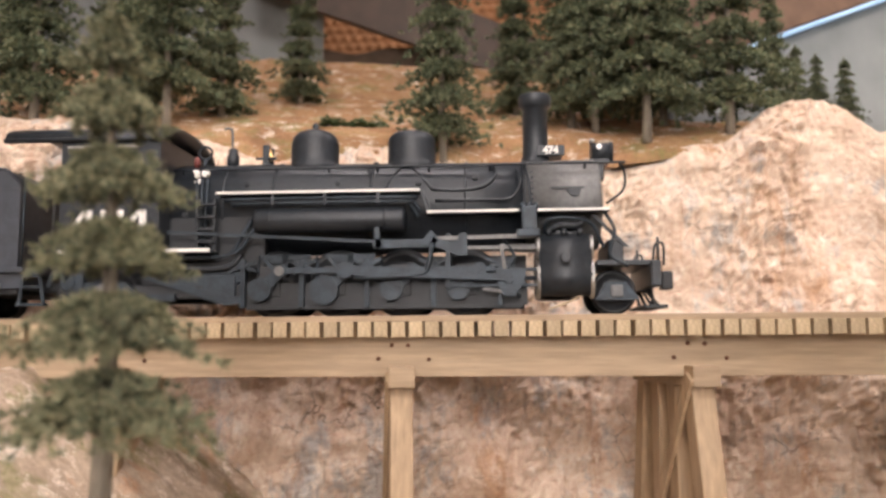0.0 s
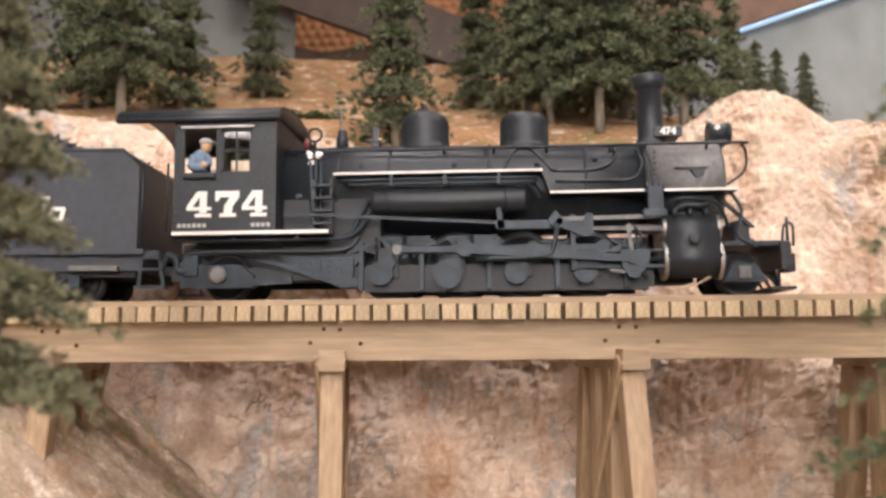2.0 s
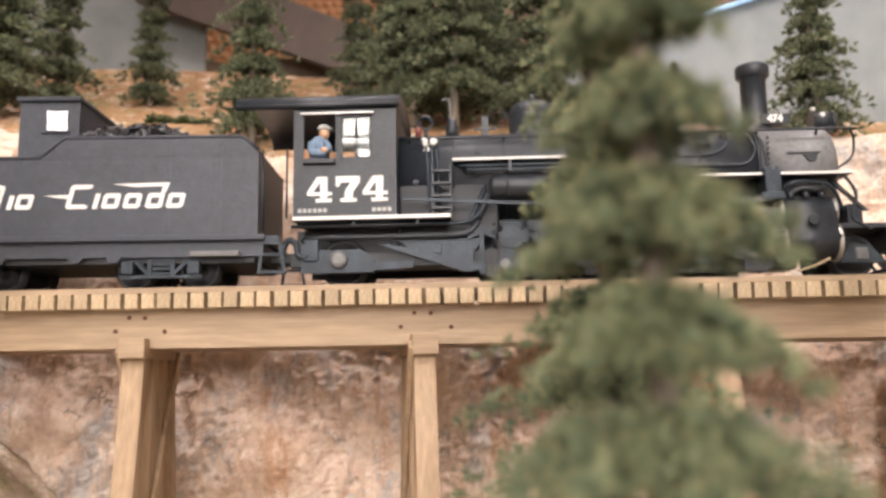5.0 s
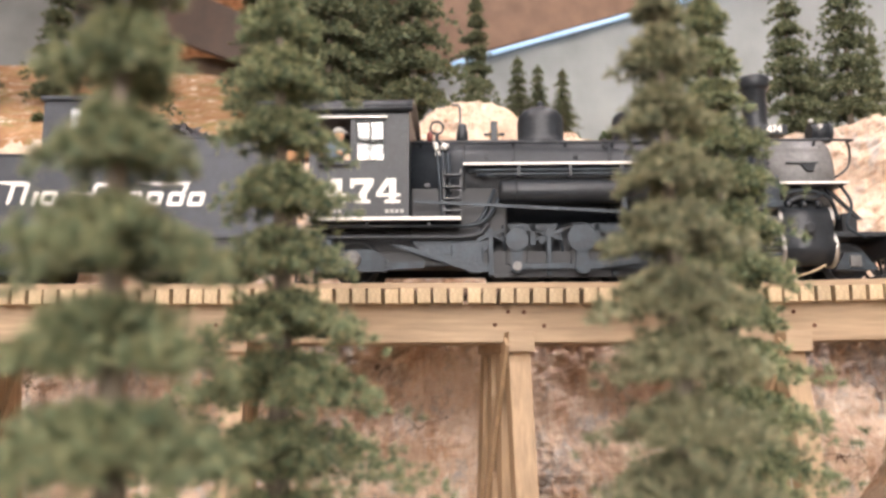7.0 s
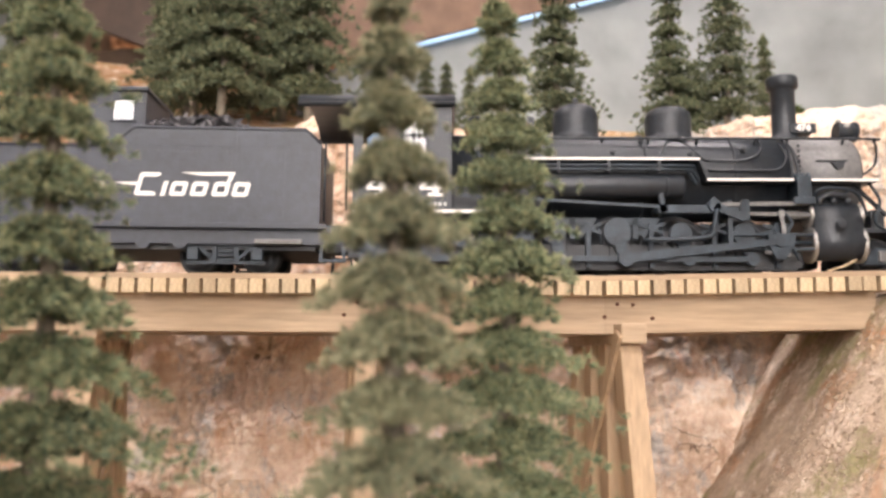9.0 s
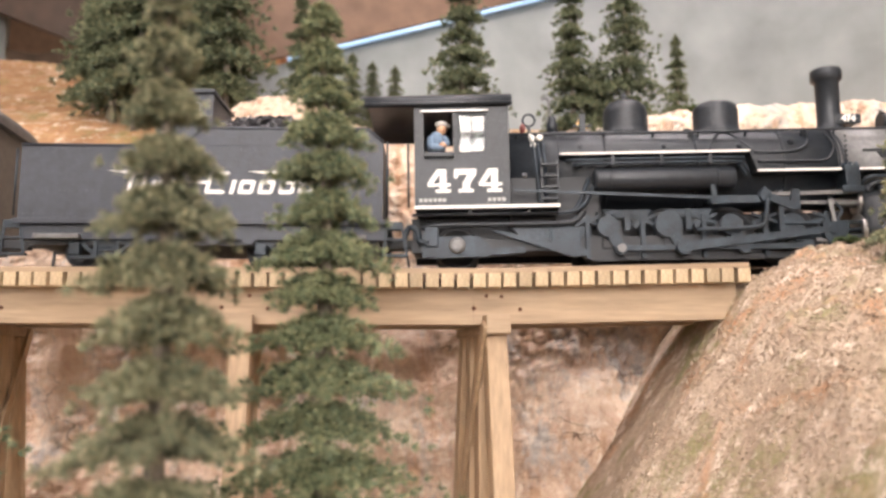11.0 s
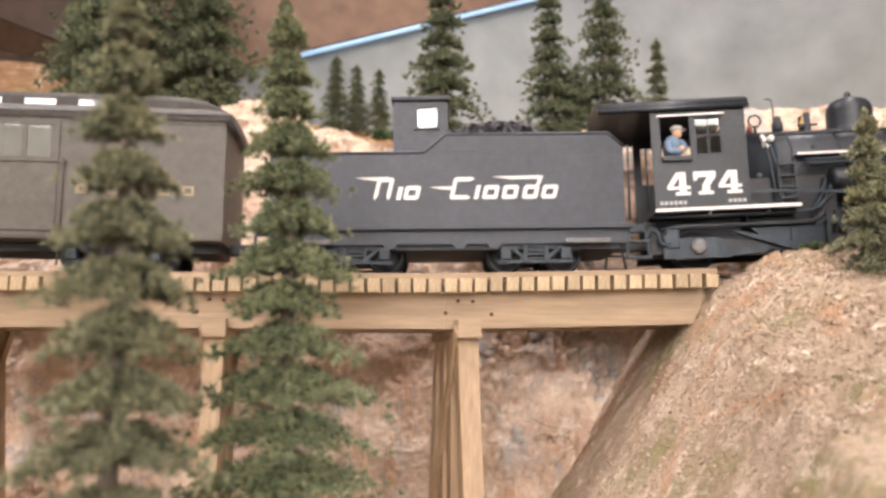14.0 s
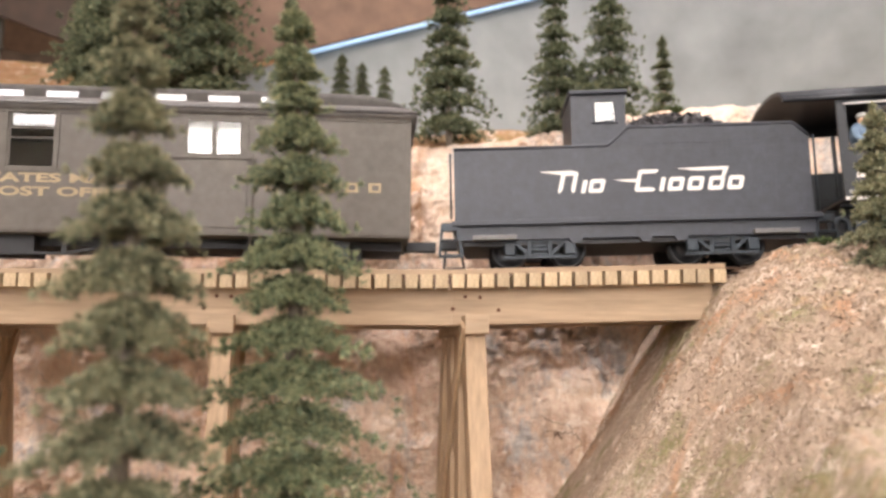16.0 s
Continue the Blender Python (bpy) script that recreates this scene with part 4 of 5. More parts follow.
    box(bm, 8.5, 9.4, -2.8, -1.9, 2.95, 3.25, 0.05)
    for x in (8.75, 9.0, 9.25):
        cyl(bm, (x, -2.5, 4.1), (x, -2.5, 4.3), 0.1, seg=8)
    part("lubricator", bm, M_GEAR, engine)


def build_cab():
    bm = bmesh.new()
    w = 2.9
    for s in (-1, 1):
        y0, y1 = (-w, -w + 0.12) if s < 0 else (w - 0.12, w)
        box(bm, -9.68, -5.6, y0, y1, 2.62, 4.9)
        box(bm, -9.68, -5.6, y0, y1, 6.78, 7.15)
        box(bm, -9.68, -9.28, y0, y1, 4.9, 6.78)
        box(bm, -8.0, -7.82, y0, y1, 4.9, 6.78)
        box(bm, -6.58, -5.6, y0, y1, 4.9, 6.78)
    box(bm, -5.72, -5.6, -w + 0.12, w - 0.12, 2.62, 7.15)
    box(bm, -9.68, -5.6, -w, w, 2.5, 2.62)
    cab = part("cab", bm, M_BLACK, engine)
    bm = bmesh.new()             # rivets along the cab sheets
    for z in [2.85 + 0.29 * k for k in range(15)]:
        for x in (-9.58, -5.75, -6.25 if z > 6.8 else -5.95):
            cyl(bm, (x, -w, z), (x, -w - 0.03, z), 0.035, seg=6)
    for x in [-9.5 + 0.28 * k for k in range(14)]:
        cyl(bm, (x, -w, 4.72), (x, -w - 0.03, 4.72), 0.03, seg=6)
    part("rivets", bm, M_BLACK, cab)
    bm = bmesh.new()
    loops = []
    for x in (-11.98, -5.45):
        loop = []
        for k in range(13):
            a = math.pi * k / 12
            loop.append((x, -3.12 * math.cos(a), 7.1 + 0.85 * math.sin(a) ** 0.8))
        for k in range(13):
            a = math.pi * (12 - k) / 12
            loop.append((x, -3.0 * math.cos(a), 6.98 + 0.83 * math.sin(a) ** 0.8))
        loops.append(loop)
    rings(bm, loops)
    tube(bm, [(-11.98, -3.1, 7.08), (-5.45, -3.1, 7.08)], 0.09)
    part("cab_roof", bm, M_BLACK, cab)
    bm = bmesh.new()
    box(bm, -9.4, -6.48, -w - 0.14, -w, 6.74, 6.82, 0.02)
    part("drip_rail", bm, M_STEEL, cab, "pale metal drip rail above the windows")
    bm = bmesh.new()
    box(bm, -9.28, -7.98, -w - 0.22, -w + 0.05, 4.72, 4.94, 0.04)
    part("armrest", bm, M_BLACK, cab)
    bm = bmesh.new()             # sash with glazing bars
    y = -w + 0.05
    for x0, x1, z0, z1 in ((-7.82, -7.72, 4.9, 6.78), (-6.68, -6.58, 4.9, 6.78), (-7.82, -6.58, 4.9, 5.02), (-7.82, -6.58, 6.6, 6.78), (-7.23, -7.16, 5.0, 6.6), (-7.75, -6.6, 5.82, 5.89)):
        box(bm, x0, x1, y, y + 0.08, z0, z1)
    part("window_frame", bm, M_BLACK, cab)
    bm = bmesh.new()
    box(bm, -7.75, -6.65, y + 0.03, y + 0.05, 5.0, 6.65)
    pane = part("pane", bm, M_GLASS, cab)
    pane.visible_shadow = False
    bm = bmesh.new()
    box(bm, -9.68, -3.5, -w - 0.05, -w - 0.0, 2.5, 2.64, 0.01)
    part("edge_stripe", bm, M_WHITE, engine, "white painted edge")
    bm = bmesh.new()
    box(bm, -5.6, -3.5, -w, -1.9, 2.48, 2.6, 0.02)
    part("running_board", bm, M_BLACK, engine)
    for x, digit in ((-8.62, "4"), (-7.52, "7"), (-6.42, "4")):     # broad slab-serif numerals
        bm = bmesh.new()

        def bar(*pts):
            poly(bm, [(x + px, 3.20 + pz) for px, pz in pts], -w - 0.02, -w - 0.001)
        if digit == "4":
            bar((0.02, 0.16), (0.30, 0.16), (0.30, 1.02), (0.02, 1.02))
            bar((0.02, 1.02), (-0.10, 1.02), (-0.50, 0.42), (-0.50, 0.27), (-0.30, 0.36), (0.02, 0.82))
            bar((-0.50, 0.27), (0.02, 0.27), (0.02, 0.40), (-0.27, 0.40))
            bar((0.30, 0.27), (0.48, 0.27), (0.48, 0.40), (0.30, 0.40))
            bar((-0.16, 0.0), (0.48, 0.0), (0.48, 0.14), (-0.16, 0.14))
        else:
            bar((-0.46, 0.78), (0.48, 0.78), (0.48, 1.02), (-0.46, 1.02))
            bar((-0.46, 0.62), (-0.34, 0.62), (-0.28, 0.78), (-0.46, 0.78))
            bar((0.12, 0.78), (0.48, 0.78), (0.22, 0.40), (0.20, 0.14), (-0.12, 0.14), (-0.10, 0.42))
            bar((-0.28, 0.0), (0.36, 0.0), (0.36, 0.14), (-0.28, 0.14))
        part("numeral", bm, M_WHITE, engine, "broad white serif numeral")
    bm = bmesh.new()             # small lettering too small to read
    for x0, n in ((-9.48, 6), (-6.55, 4)):
        for k in range(n):
            box(bm, x0 + 0.2 * k, x0 + 0.2 * k + 0.14, -w - 0.015, -w - 0.001, 2.8, 2.95)
    part("small_lettering", bm, M_CAPGREY, engine)
    bm = bmesh.new()             # rear grab irons
    for x in (-9.95,):
        cyl(bm, (x, -w + 0.1, 2.6), (x, -w + 0.1, 5.4), 0.05, seg=6)
    part("grab_iron", bm, M_BLACK, engine)


def build_running_gear():
    bm = bmesh.new()             # outside frame plate with pedestals
    for s in (-1, 1):
        y0, y1 = s * 2.05, s * 2.3
        poly(bm, [(-2.4, 0.35), (8.9, 0.35), (8.9, 0.95), (8.2, 1.25), (-2.1, 1.3), (-2.4, 1.0)], min(y0, y1), max(y0, y1))
        for x in AXLES:
            box(bm, x - 0.42, x + 0.42, min(y0, y1) - 0.06, max(y0, y1) + 0.06, 0.75, 1.95, 0.04)
        box(bm, -9.9, -2.3, min(y0, y1), max(y0, y1), 0.7, 1.25, 0.04)
    box(bm, -9.9, 8.9, -1.0, 1.0, 0.9, 2.4)
    part("frame", bm, M_DARK, engine)
    for k in range(2):           # spring hangers over the axles
        bm = bmesh.new()
        x = -0.6 + 2.6 * k
        for i in range(4):
            box(bm, x - 1.0 + 0.14 * i, x + 1.0 - 0.14 * i, -2.5, -2.25, 2.32 - 0.08 * i, 2.38 - 0.08 * i)
        plank(bm, (x - 0.95, -2.4, 2.35), (x - 0.3, -2.4, 1.6), 0.1, 0.16)
        plank(bm, (x + 0.95, -2.4, 2.35), (x + 0.3, -2.4, 1.6), 0.1, 0.16)
        box(bm, x - 0.12, x + 0.12, -2.5, -2.25, 1.5, 2.4, 0.02)
        part("leaf_spring", bm, M_GEAR, engine)
    bm = bmesh.new()             # trailing frame, swing hangers and ash pan
    poly(bm, [(-6.4, 1.55), (-6.0, 1.55), (-2.4, 0.75), (-2.4, 0.45), (-3.0, 0.4)], -2.55, -2.4)
    plank(bm, (-8.9, -2.5, 0.55), (-5.0, -2.5, 0.75), 0.16, 0.3)
    box(bm, -3.9, -2.6, -2.5, -2.2, 0.7, 1.6, 0.05)
    poly(bm, [(-5.6, 1.75), (-2.2, 1.75), (-2.6, 1.2), (-5.0, 1.2)], -2.35, -2.0)
    part("ash_pan", bm, M_GEAR, engine)
    bm = bmesh.new()
    poly(bm, [(-9.4, 0.95), (-8.9, 1.35), (-7.0, 1.35), (-6.5, 0.95), (-6.5, 0.45), (-9.4, 0.45)], -2.6, -2.35)
    part("trailing_frame", bm, M_GEAR, engine)
    bm = bmesh.new()
    lathe(bm, [(0.36, -2.6), (0.36, -2.72), (0.26, -2.8)], (-7.9, 0, 0.95), "y", 16)
    box(bm, -8.1, -7.7, -2.84, -2.7, 0.75, 1.15, 0.04)
    part("journal_box", bm, M_SMOKEBOX, engine)
    bm = bmesh.new()             # cylinder block, rounded casing over cylinder and valve chest
    loops = []
    for x in (9.35, 11.35):
        loop = []
        for a in range(25):
            t = a * 2 * math.pi / 24
            c, s = math.cos(t), math.sin(t)
            r = 0.86 + 0.1 * c * c
            loop.append((x, -2.12 + (0.80 if s < 0 else 0.62) * c * (0.9 if s > 0 else 1), 1.85 + (1.25 if s > 0 else 1.2) * (abs(s) ** 0.8) * (1 if s > 0 else -1)))
        loops.append(loop[:-1])
    rings(bm, loops)
    box(bm, 9.6, 11.1, -2.0, 2.0, 1.4, 3.4, 0.1)
    box(bm, 9.35, 11.35, 1.5, 2.9, 0.7, 3.0, 0.3)
    part("cylinder_block", bm, M_BLACK, engine)
    for z, r in ((1.32, 0.76), (2.55, 0.52)):
        for x in (9.25, 11.3):
            bm = bmesh.new()
            lathe(bm, [(r * 0.55, x), (r, x), (r, x + 0.14), (r * 0.6, x + 0.17)], (0, -2.12, z), "x", 24)
            part("cylinder_cover", bm, M_STEEL, engine, "polished cylinder cover rim")
    bm = bmesh.new()             # small boss on the casing
    lathe(bm, [(0.24, 0), (0.24, -0.06), (0.16, -0.06)], (10.35, -2.9, 2.1), "y", 14)
    for x in (9.75, 10.35, 10.95):
        cyl(bm, (x, -2.3, 3.0), (x, -2.3, 3.3), 0.12, seg=10)
    tube(bm, curve_pts([(9.7, -2.2, 3.2), (10.2, -2.3, 3.45), (10.8, -2.3, 3.4), (11.2, -2.1, 3.7)], 4), 0.13)
    part("relief_valve", bm, M_BLACK, engine)
    bm = bmesh.new()             # guide bars and yoke
    box(bm, 5.9, 9.3, -2.75, -2.5, 1.62, 1.74, 0.02)
    box(bm, 5.9, 9.3, -2.75, -2.5, 1.02, 1.14, 0.02)
    box(bm, 5.75, 5.95, -2.8, -1.6, 0.95, 3.1, 0.02)
    cyl(bm, (6.3, -2.5, 1.36), (9.4, -2.5, 1.36), 0.09, seg=8)
    part("guide_bar", bm, M_GEAR, engine)
    bm = bmesh.new()             # valve gear hanger, link and radius rod
    box(bm, 2.95, 6.3, -2.75, -2.45, 2.55, 2.9, 0.04)
    poly(bm, [(4.9, 2.9), (5.2, 3.25), (5.5, 2.9), (5.2, 2.5)], -2.85, -2.7)
    poly(bm, [(5.1, 2.7), (6.3, 2.2), (6.6, 2.25), (6.6, 3.1), (6.3, 3.1), (6.2, 2.6), (5.3, 2.95)], -2.95, -2.8)
    cyl(bm, (5.2, -2.95, 2.85), (5.2, -2.5, 2.85), 0.26, seg=14)
    part("link_hanger", bm, M_GEAR, engine)
    bm = bmesh.new()
    plank(bm, (5.3, -2.85, 2.9), (9.2, -2.6, 3.0), 0.1, 0.16)
    plank(bm, (6.4, -2.7, 2.55), (9.3, -2.4, 2.55), 0.12, 0.14)
    part("radius_rod", bm, M_SMOKEBOX, engine)
    bm = bmesh.new()
    tube(bm, curve_pts([(5.25, -2.95, 2.7), (5.1, -2.95, 1.9), (4.7, -2.95, 1.5), (2.2, -2.95, 1.4)], 5), 0.09)
    part("eccentric_rod", bm, M_GEAR, engine)
    for x in (-2.3, 0.05, 2.65, 5.25, 7.85):      # frame ribs, hangers and sander pipes between the axles
        bm = bmesh.new()
        box(bm, x - 0.1, x + 0.1, -2.52, -2.28, 0.3, 2.2, 0.02)
        plank(bm, (x - 0.55, -2.42, 2.15), (x + 0.55, -2.42, 1.75), 0.1, 0.12)
        plank(bm, (x - 0.55, -2.42, 1.75), (x + 0.55, -2.42, 2.15), 0.1, 0.12)
        cyl(bm, (x, -2.56, 1.95), (x, -2.3, 1.95), 0.14, seg=10)
        part("spring_hanger", bm, M_GEAR, engine)
        bm = bmesh.new()
        tube(bm, curve_pts([(x + 0.5, -1.9, 2.4), (x + 0.55, -2.15, 1.6), (x + 0.75, -1.7, 0.8), (x + 0.85, -1.25, 0.25)], 4), 0.05, 6)
        part("sander_pipe", bm, M_GEAR, engine)
    bm = bmesh.new()             # reach rod and reverse shaft
    plank(bm, (-5.4, -2.5, 3.35), (2.95, -2.62, 2.85), 0.07, 0.12)
    cyl(bm, (3.1, -2.75, 2.75), (3.1, -1.6, 2.75), 0.2, seg=12)
    plank(bm, (3.1, -2.7, 2.75), (3.05, -2.7, 3.4), 0.1, 0.2)
    part("reach_rod", bm, M_GEAR, engine)
    bm = bmesh.new()             # valve stem, combination lever
    plank(bm, (7.9, -2.8, 2.65), (8.15, -2.85, 0.75), 0.09, 0.14)
    cyl(bm, (7.95, -2.86, 2.55), (7.95, -2.66, 2.55), 0.13, seg=10)
    plank(bm, (8.15, -2.85, 0.8), (7.2, -2.8, 0.95), 0.08, 0.12)
    cyl(bm, (8.2, -2.4, 2.55), (9.3, -2.2, 2.55), 0.17, seg=12)
    part("combination_lever", bm, M_SMOKEBOX, engine)
    bm = bmesh.new()             # brake rigging and sand pipes by the rail
    for x in AXLES:
        plank(bm, (x + 1.25, -1.3, 0.3), (x + 1.35, -1.3, 1.6), 0.14, 0.2)
    box(bm, -2.2, 8.7, -2.35, -2.2, 0.22, 0.36, 0.02)
    part("brake_rigging", bm, M_DARK, engine)
    # pilot
    bm = bmesh.new()
    box(bm, 11.6, 13.9, -2.2, 2.2, 1.85, 2.05, 0.03)
    box(bm, 13.6, 14.0, -2.5, 2.5, 1.0, 2.0, 0.06)
    box(bm, 12.1, 12.7, -1.8, 1.8, 2.05, 2.9, 0.06)
    poly(bm, [(11.4, 3.9), (11.6, 3.9), (12.9, 2.6), (12.7, 2.6)], -1.9, -1.75)
    part("pilot_deck", bm, M_BLACK, engine)
    bm = bmesh.new()
    for k in range(-3, 4):
        plank(bm, (13.7, k * 0.62, 1.1), (14.4 - abs(k) * 0.2, k * 0.5, 0.25), 0.1, 0.12)
    box(bm, 13.4, 14.3, -2.0, 2.0, 0.2, 0.32, 0.02)
    part("pilot", bm, M_BLACK, engine)
    bm = bmesh.new()
    box(bm, 13.9, 14.5, -0.25, 0.25, 1.2, 1.6, 0.05)
    box(bm, 14.4, 14.85, -0.45, 0.35, 1.0, 1.75, 0.08)
    part("coupler", bm, M_DARK, engine)
    for s in (-2.4, 2.4):
        bm = bmesh.new()
        tube(bm, curve_pts([(13.7, s, 2.0), (13.8, s, 2.6), (14.1, s, 2.6), (14.1, s, 1.8)], 4), 0.05)
        cyl(bm, (13.9, s, 1.9), (13.9, s, 2.9), 0.06, seg=6)
        part("uncoupling_lever", bm, M_BLACK, engine)
    bm = bmesh.new()             # pale bent foot board under the cylinder
    plank(bm, (9.7, -2.75, 0.16), (10.4, -2.8, 0.38), 0.3, 0.07, 0.01)
    plank(bm, (10.35, -2.8, 0.36), (10.85, -2.8, 0.62), 0.3, 0.07, 0.01)
    part("foot_board", bm, M_TIE, engine, "pale wooden foot board")
    bm = bmesh.new()             # pony truck side
    poly(bm, [(11.5, 0.5), (11.9, 1.2), (12.7, 1.2), (13.2, 0.5)], -2.2, -1.9)
    part("pony_frame", bm, M_GEAR, engine)
    bm = bmesh.new()
    box(bm, 12.1, 12.55, -2.3, -2.15, 0.62, 1.08, 0.04)
    part("journal_box", bm, M_SMOKEBOX, engine)


def wheel_mesh(r, width, name="wheel"):
    """Flanged tyre, dished plate and hub turned in one piece."""
    bm = bmesh.new()
    lathe(bm, [(0.02, -0.05), (r * 0.2, -0.05), (r * 0.24, width * 0.35), (r * 0.78, width * 0.45), (r * 0.84, 0), (r, 0), (r, width), (r * 1.08, width), (r * 1.08, width + 0.06), (0.02, width + 0.06)], axis="y", seg=36)
    return mesh_of(name, bm, M_DARK)


SPINNING = []     # (part, local x, y, z, radius)
build_boiler()
build_pipes()
build_cab()
build_running_gear()
DRV = wheel_mesh(R_DRV, 0.3)
SMALL = wheel_mesh(0.78, 0.3)


def build_wheels():
    for x in AXLES:
        for side in (-1, 1):
            w = new("driving_wheel", DRV)
            w.parent = engine
            SPINNING.append((w, x, -1.55 if side < 0 else 1.2, R_DRV, R_DRV))
            if side < 0:
                # crank and counterweight outside the frame; the wheel's zero turn has its pin along +x
                bm = bmesh.new()
                big = 1.25 if x == AXLES[1] else 1.0
                loop = [(-0.15 - math.cos(a) * 0.46 * big - 0.28 * big, math.sin(a) * 0.46 * big) for a in [k * 2 * math.pi / 22 for k in range(22)]]
                poly(bm, loop, -1.08, -0.90)
                poly(bm, [(-0.5, 0.28), (0.72, 0.2), (0.85, 0.0), (0.72, -0.2), (-0.5, -0.28)], -1.02, -0.90)
                cyl(bm, (0, 0, 0), (0, -0.95, 0), 0.24, seg=14)
                cyl(bm, (CRANK, -0.9, 0), (CRANK, -1.3, 0), 0.12, seg=12)
                part("counterweight", bm, M_GEAR, w, "grey blue crank and counterweight")
    for x, r in ((-7.9, 0.95), (12.3, 0.85)):
        for y in (-1.5, 1.2):
            w = new("carrying_wheel", SMALL)
            w.parent = engine
            w.scale = (r / 0.78, 1, r / 0.78)
            SPINNING.append((w, x, y, r, r))


build_wheels()
# rods: origins at their own crank pin
bm = bmesh.new()
for a, b in zip(AXLES, AXLES[1:]):
    plank(bm, (a - AXLES[0] + 0.2, 0, 0), (b - AXLES[0] - 0.2, 0, 0), 0.12, 0.24, 0.02)
for a in AXLES:
    cyl(bm, (a - AXLES[0], 0.07, 0), (a - AXLES[0], -0.09, 0), 0.27, seg=16)
side_rod = part("side_rod", bm, M_GEAR, engine)
bm = bmesh.new()
for a in AXLES[:2]:
    cyl(bm, (a - AXLES[0], -0.08, 0), (a - AXLES[0], -0.2, 0), 0.19, seg=12)
part("pin_cap", bm, M_SMOKEBOX, side_rod, "grey crank pin cap")
ROD_L = 6.3
bm = bmesh.new()
poly(bm, [(0, 0.2), (ROD_L, 0.13), (ROD_L, -0.13), (0, -0.2)], -0.07, 0.07)
cyl(bm, (0, 0.1, 0), (0, -0.1, 0), 0.33, seg=16)
cyl(bm, (ROD_L, 0.1, 0), (ROD_L, -0.1, 0), 0.22, seg=14)
main_rod = part("main_rod", bm, M_GEAR, engine)
bm = bmesh.new()
poly(bm, [(-0.45, 0.32), (0.7, 0.32), (0.6, -0.2), (0.2, -0.75), (-0.15, -0.7), (-0.4, -0.25)], -0.16, 0.16)
cyl(bm, (0, -0.22, 0), (0, 0.1, 0), 0.16, seg=12)
cyl(bm, (0, -0.2, -0.4), (0, 0.1, -0.4), 0.1, seg=10)
crosshead = part("crosshead", bm, M_GEAR, engine)


def engineer():
    """A small painted figure leaning on the window sill; one plain mesh."""
    bm = bmesh.new()

    def blob(c, r, mat, seg=12):
        old = set(bm.faces)
        lathe(bm, [(r[0] * math.sin(a), 0 + r[2] * -math.cos(a)) for a in [0.15 + k * (math.pi - 0.3) / 8 for k in range(9)]], c, seg=seg)
        for f in set(bm.faces) - old:
            f.material_index = mat
    blob((-0.1, 0.15, 0.42), (0.42, 0, 0.62), 0)
    blob((0.12, 0.1, 1.12), (0.22, 0, 0.27), 1)
    blob((0.10, 0.1, 1.32), (0.27, 0, 0.16), 2)
    old = set(bm.faces)
    box(bm, 0.2, 0.5, -0.1, 0.3, 1.22, 1.27, 0.02)
    for f in set(bm.faces) - old:
        f.material_index = 2
    old = set(bm.faces)
    tube(bm, curve_pts([(-0.35, -0.05, 0.7), (-0.3, -0.25, 0.25), (0.25, -0.3, 0.22)], 4), 0.15)
    tube(bm, curve_pts([(0.2, -0.05, 0.7), (0.35, -0.2, 0.4), (0.05, -0.34, 0.3)], 4), 0.14)
    for f in set(bm.faces) - old:
        f.material_index = 0
    blob((0.18, -0.32, 0.3), (0.17, 0, 0.13), 1)
    return tagged(part("engineer_figurine", bm, [M_DENIM, M_SKIN, M_CAPGREY]), "small painted figurine in blue denim and grey cap", "figurine")


figurine = engineer()

# ---- tender: origin at rail height under its middle ----
tender = thing("tender", "slate grey tender with rivets and a white wordmark", "tender")


def truck(parent, x, name="truck", half=1.3, y=-2.45):
    bm = bmesh.new()
    for s in (-1, 1):
        yy = s * 2.3
        plank(bm, (x - half - 0.3, yy, 1.15), (x + half + 0.3, yy, 1.15), 0.12, 0.16)
        plank(bm, (x - half - 0.3, yy, 0.42), (x + half + 0.3, yy, 0.42), 0.12, 0.12)
        plank(bm, (x - half + 0.2, yy, 1.1), (x - 0.45, yy, 0.5), 0.12, 0.14)
        plank(bm, (x + half - 0.2, yy, 1.1), (x + 0.45, yy, 0.5), 0.12, 0.14)
        for c in (-0.45, 0.45):
            box(bm, x + c - 0.09, x + c + 0.09, yy - 0.08, yy + 0.08, 0.4, 1.2, 0.02)
        for k in range(4):
            box(bm, x - 0.34, x + 0.34, yy - 0.06, yy + 0.06, 0.5 + 0.17 * k, 0.6 + 0.17 * k, 0.02)
    box(bm, x - 0.4, x + 0.4, -2.2, 2.2, 0.75, 1.2)
    tk = part(name, bm, M_GEAR if parent is tender else M_DARK, parent)
    for c in (-half, half):
        for s in (-1, 1):
            bm = bmesh.new()
            box(bm, x + c - 0.24, x + c + 0.24, s * 2.3 - 0.2, s * 2.3 + 0.2, 0.5, 1.02, 0.05)
            part("journal_box", bm, M_GEAR, tk)
    for c in (-half, half):
        for y in (-1.5, 1.2):
            w = new("wheel", SMALL)
            w.parent = parent
            SPINNING.append((w, x + c, y, 0.78, 0.78))


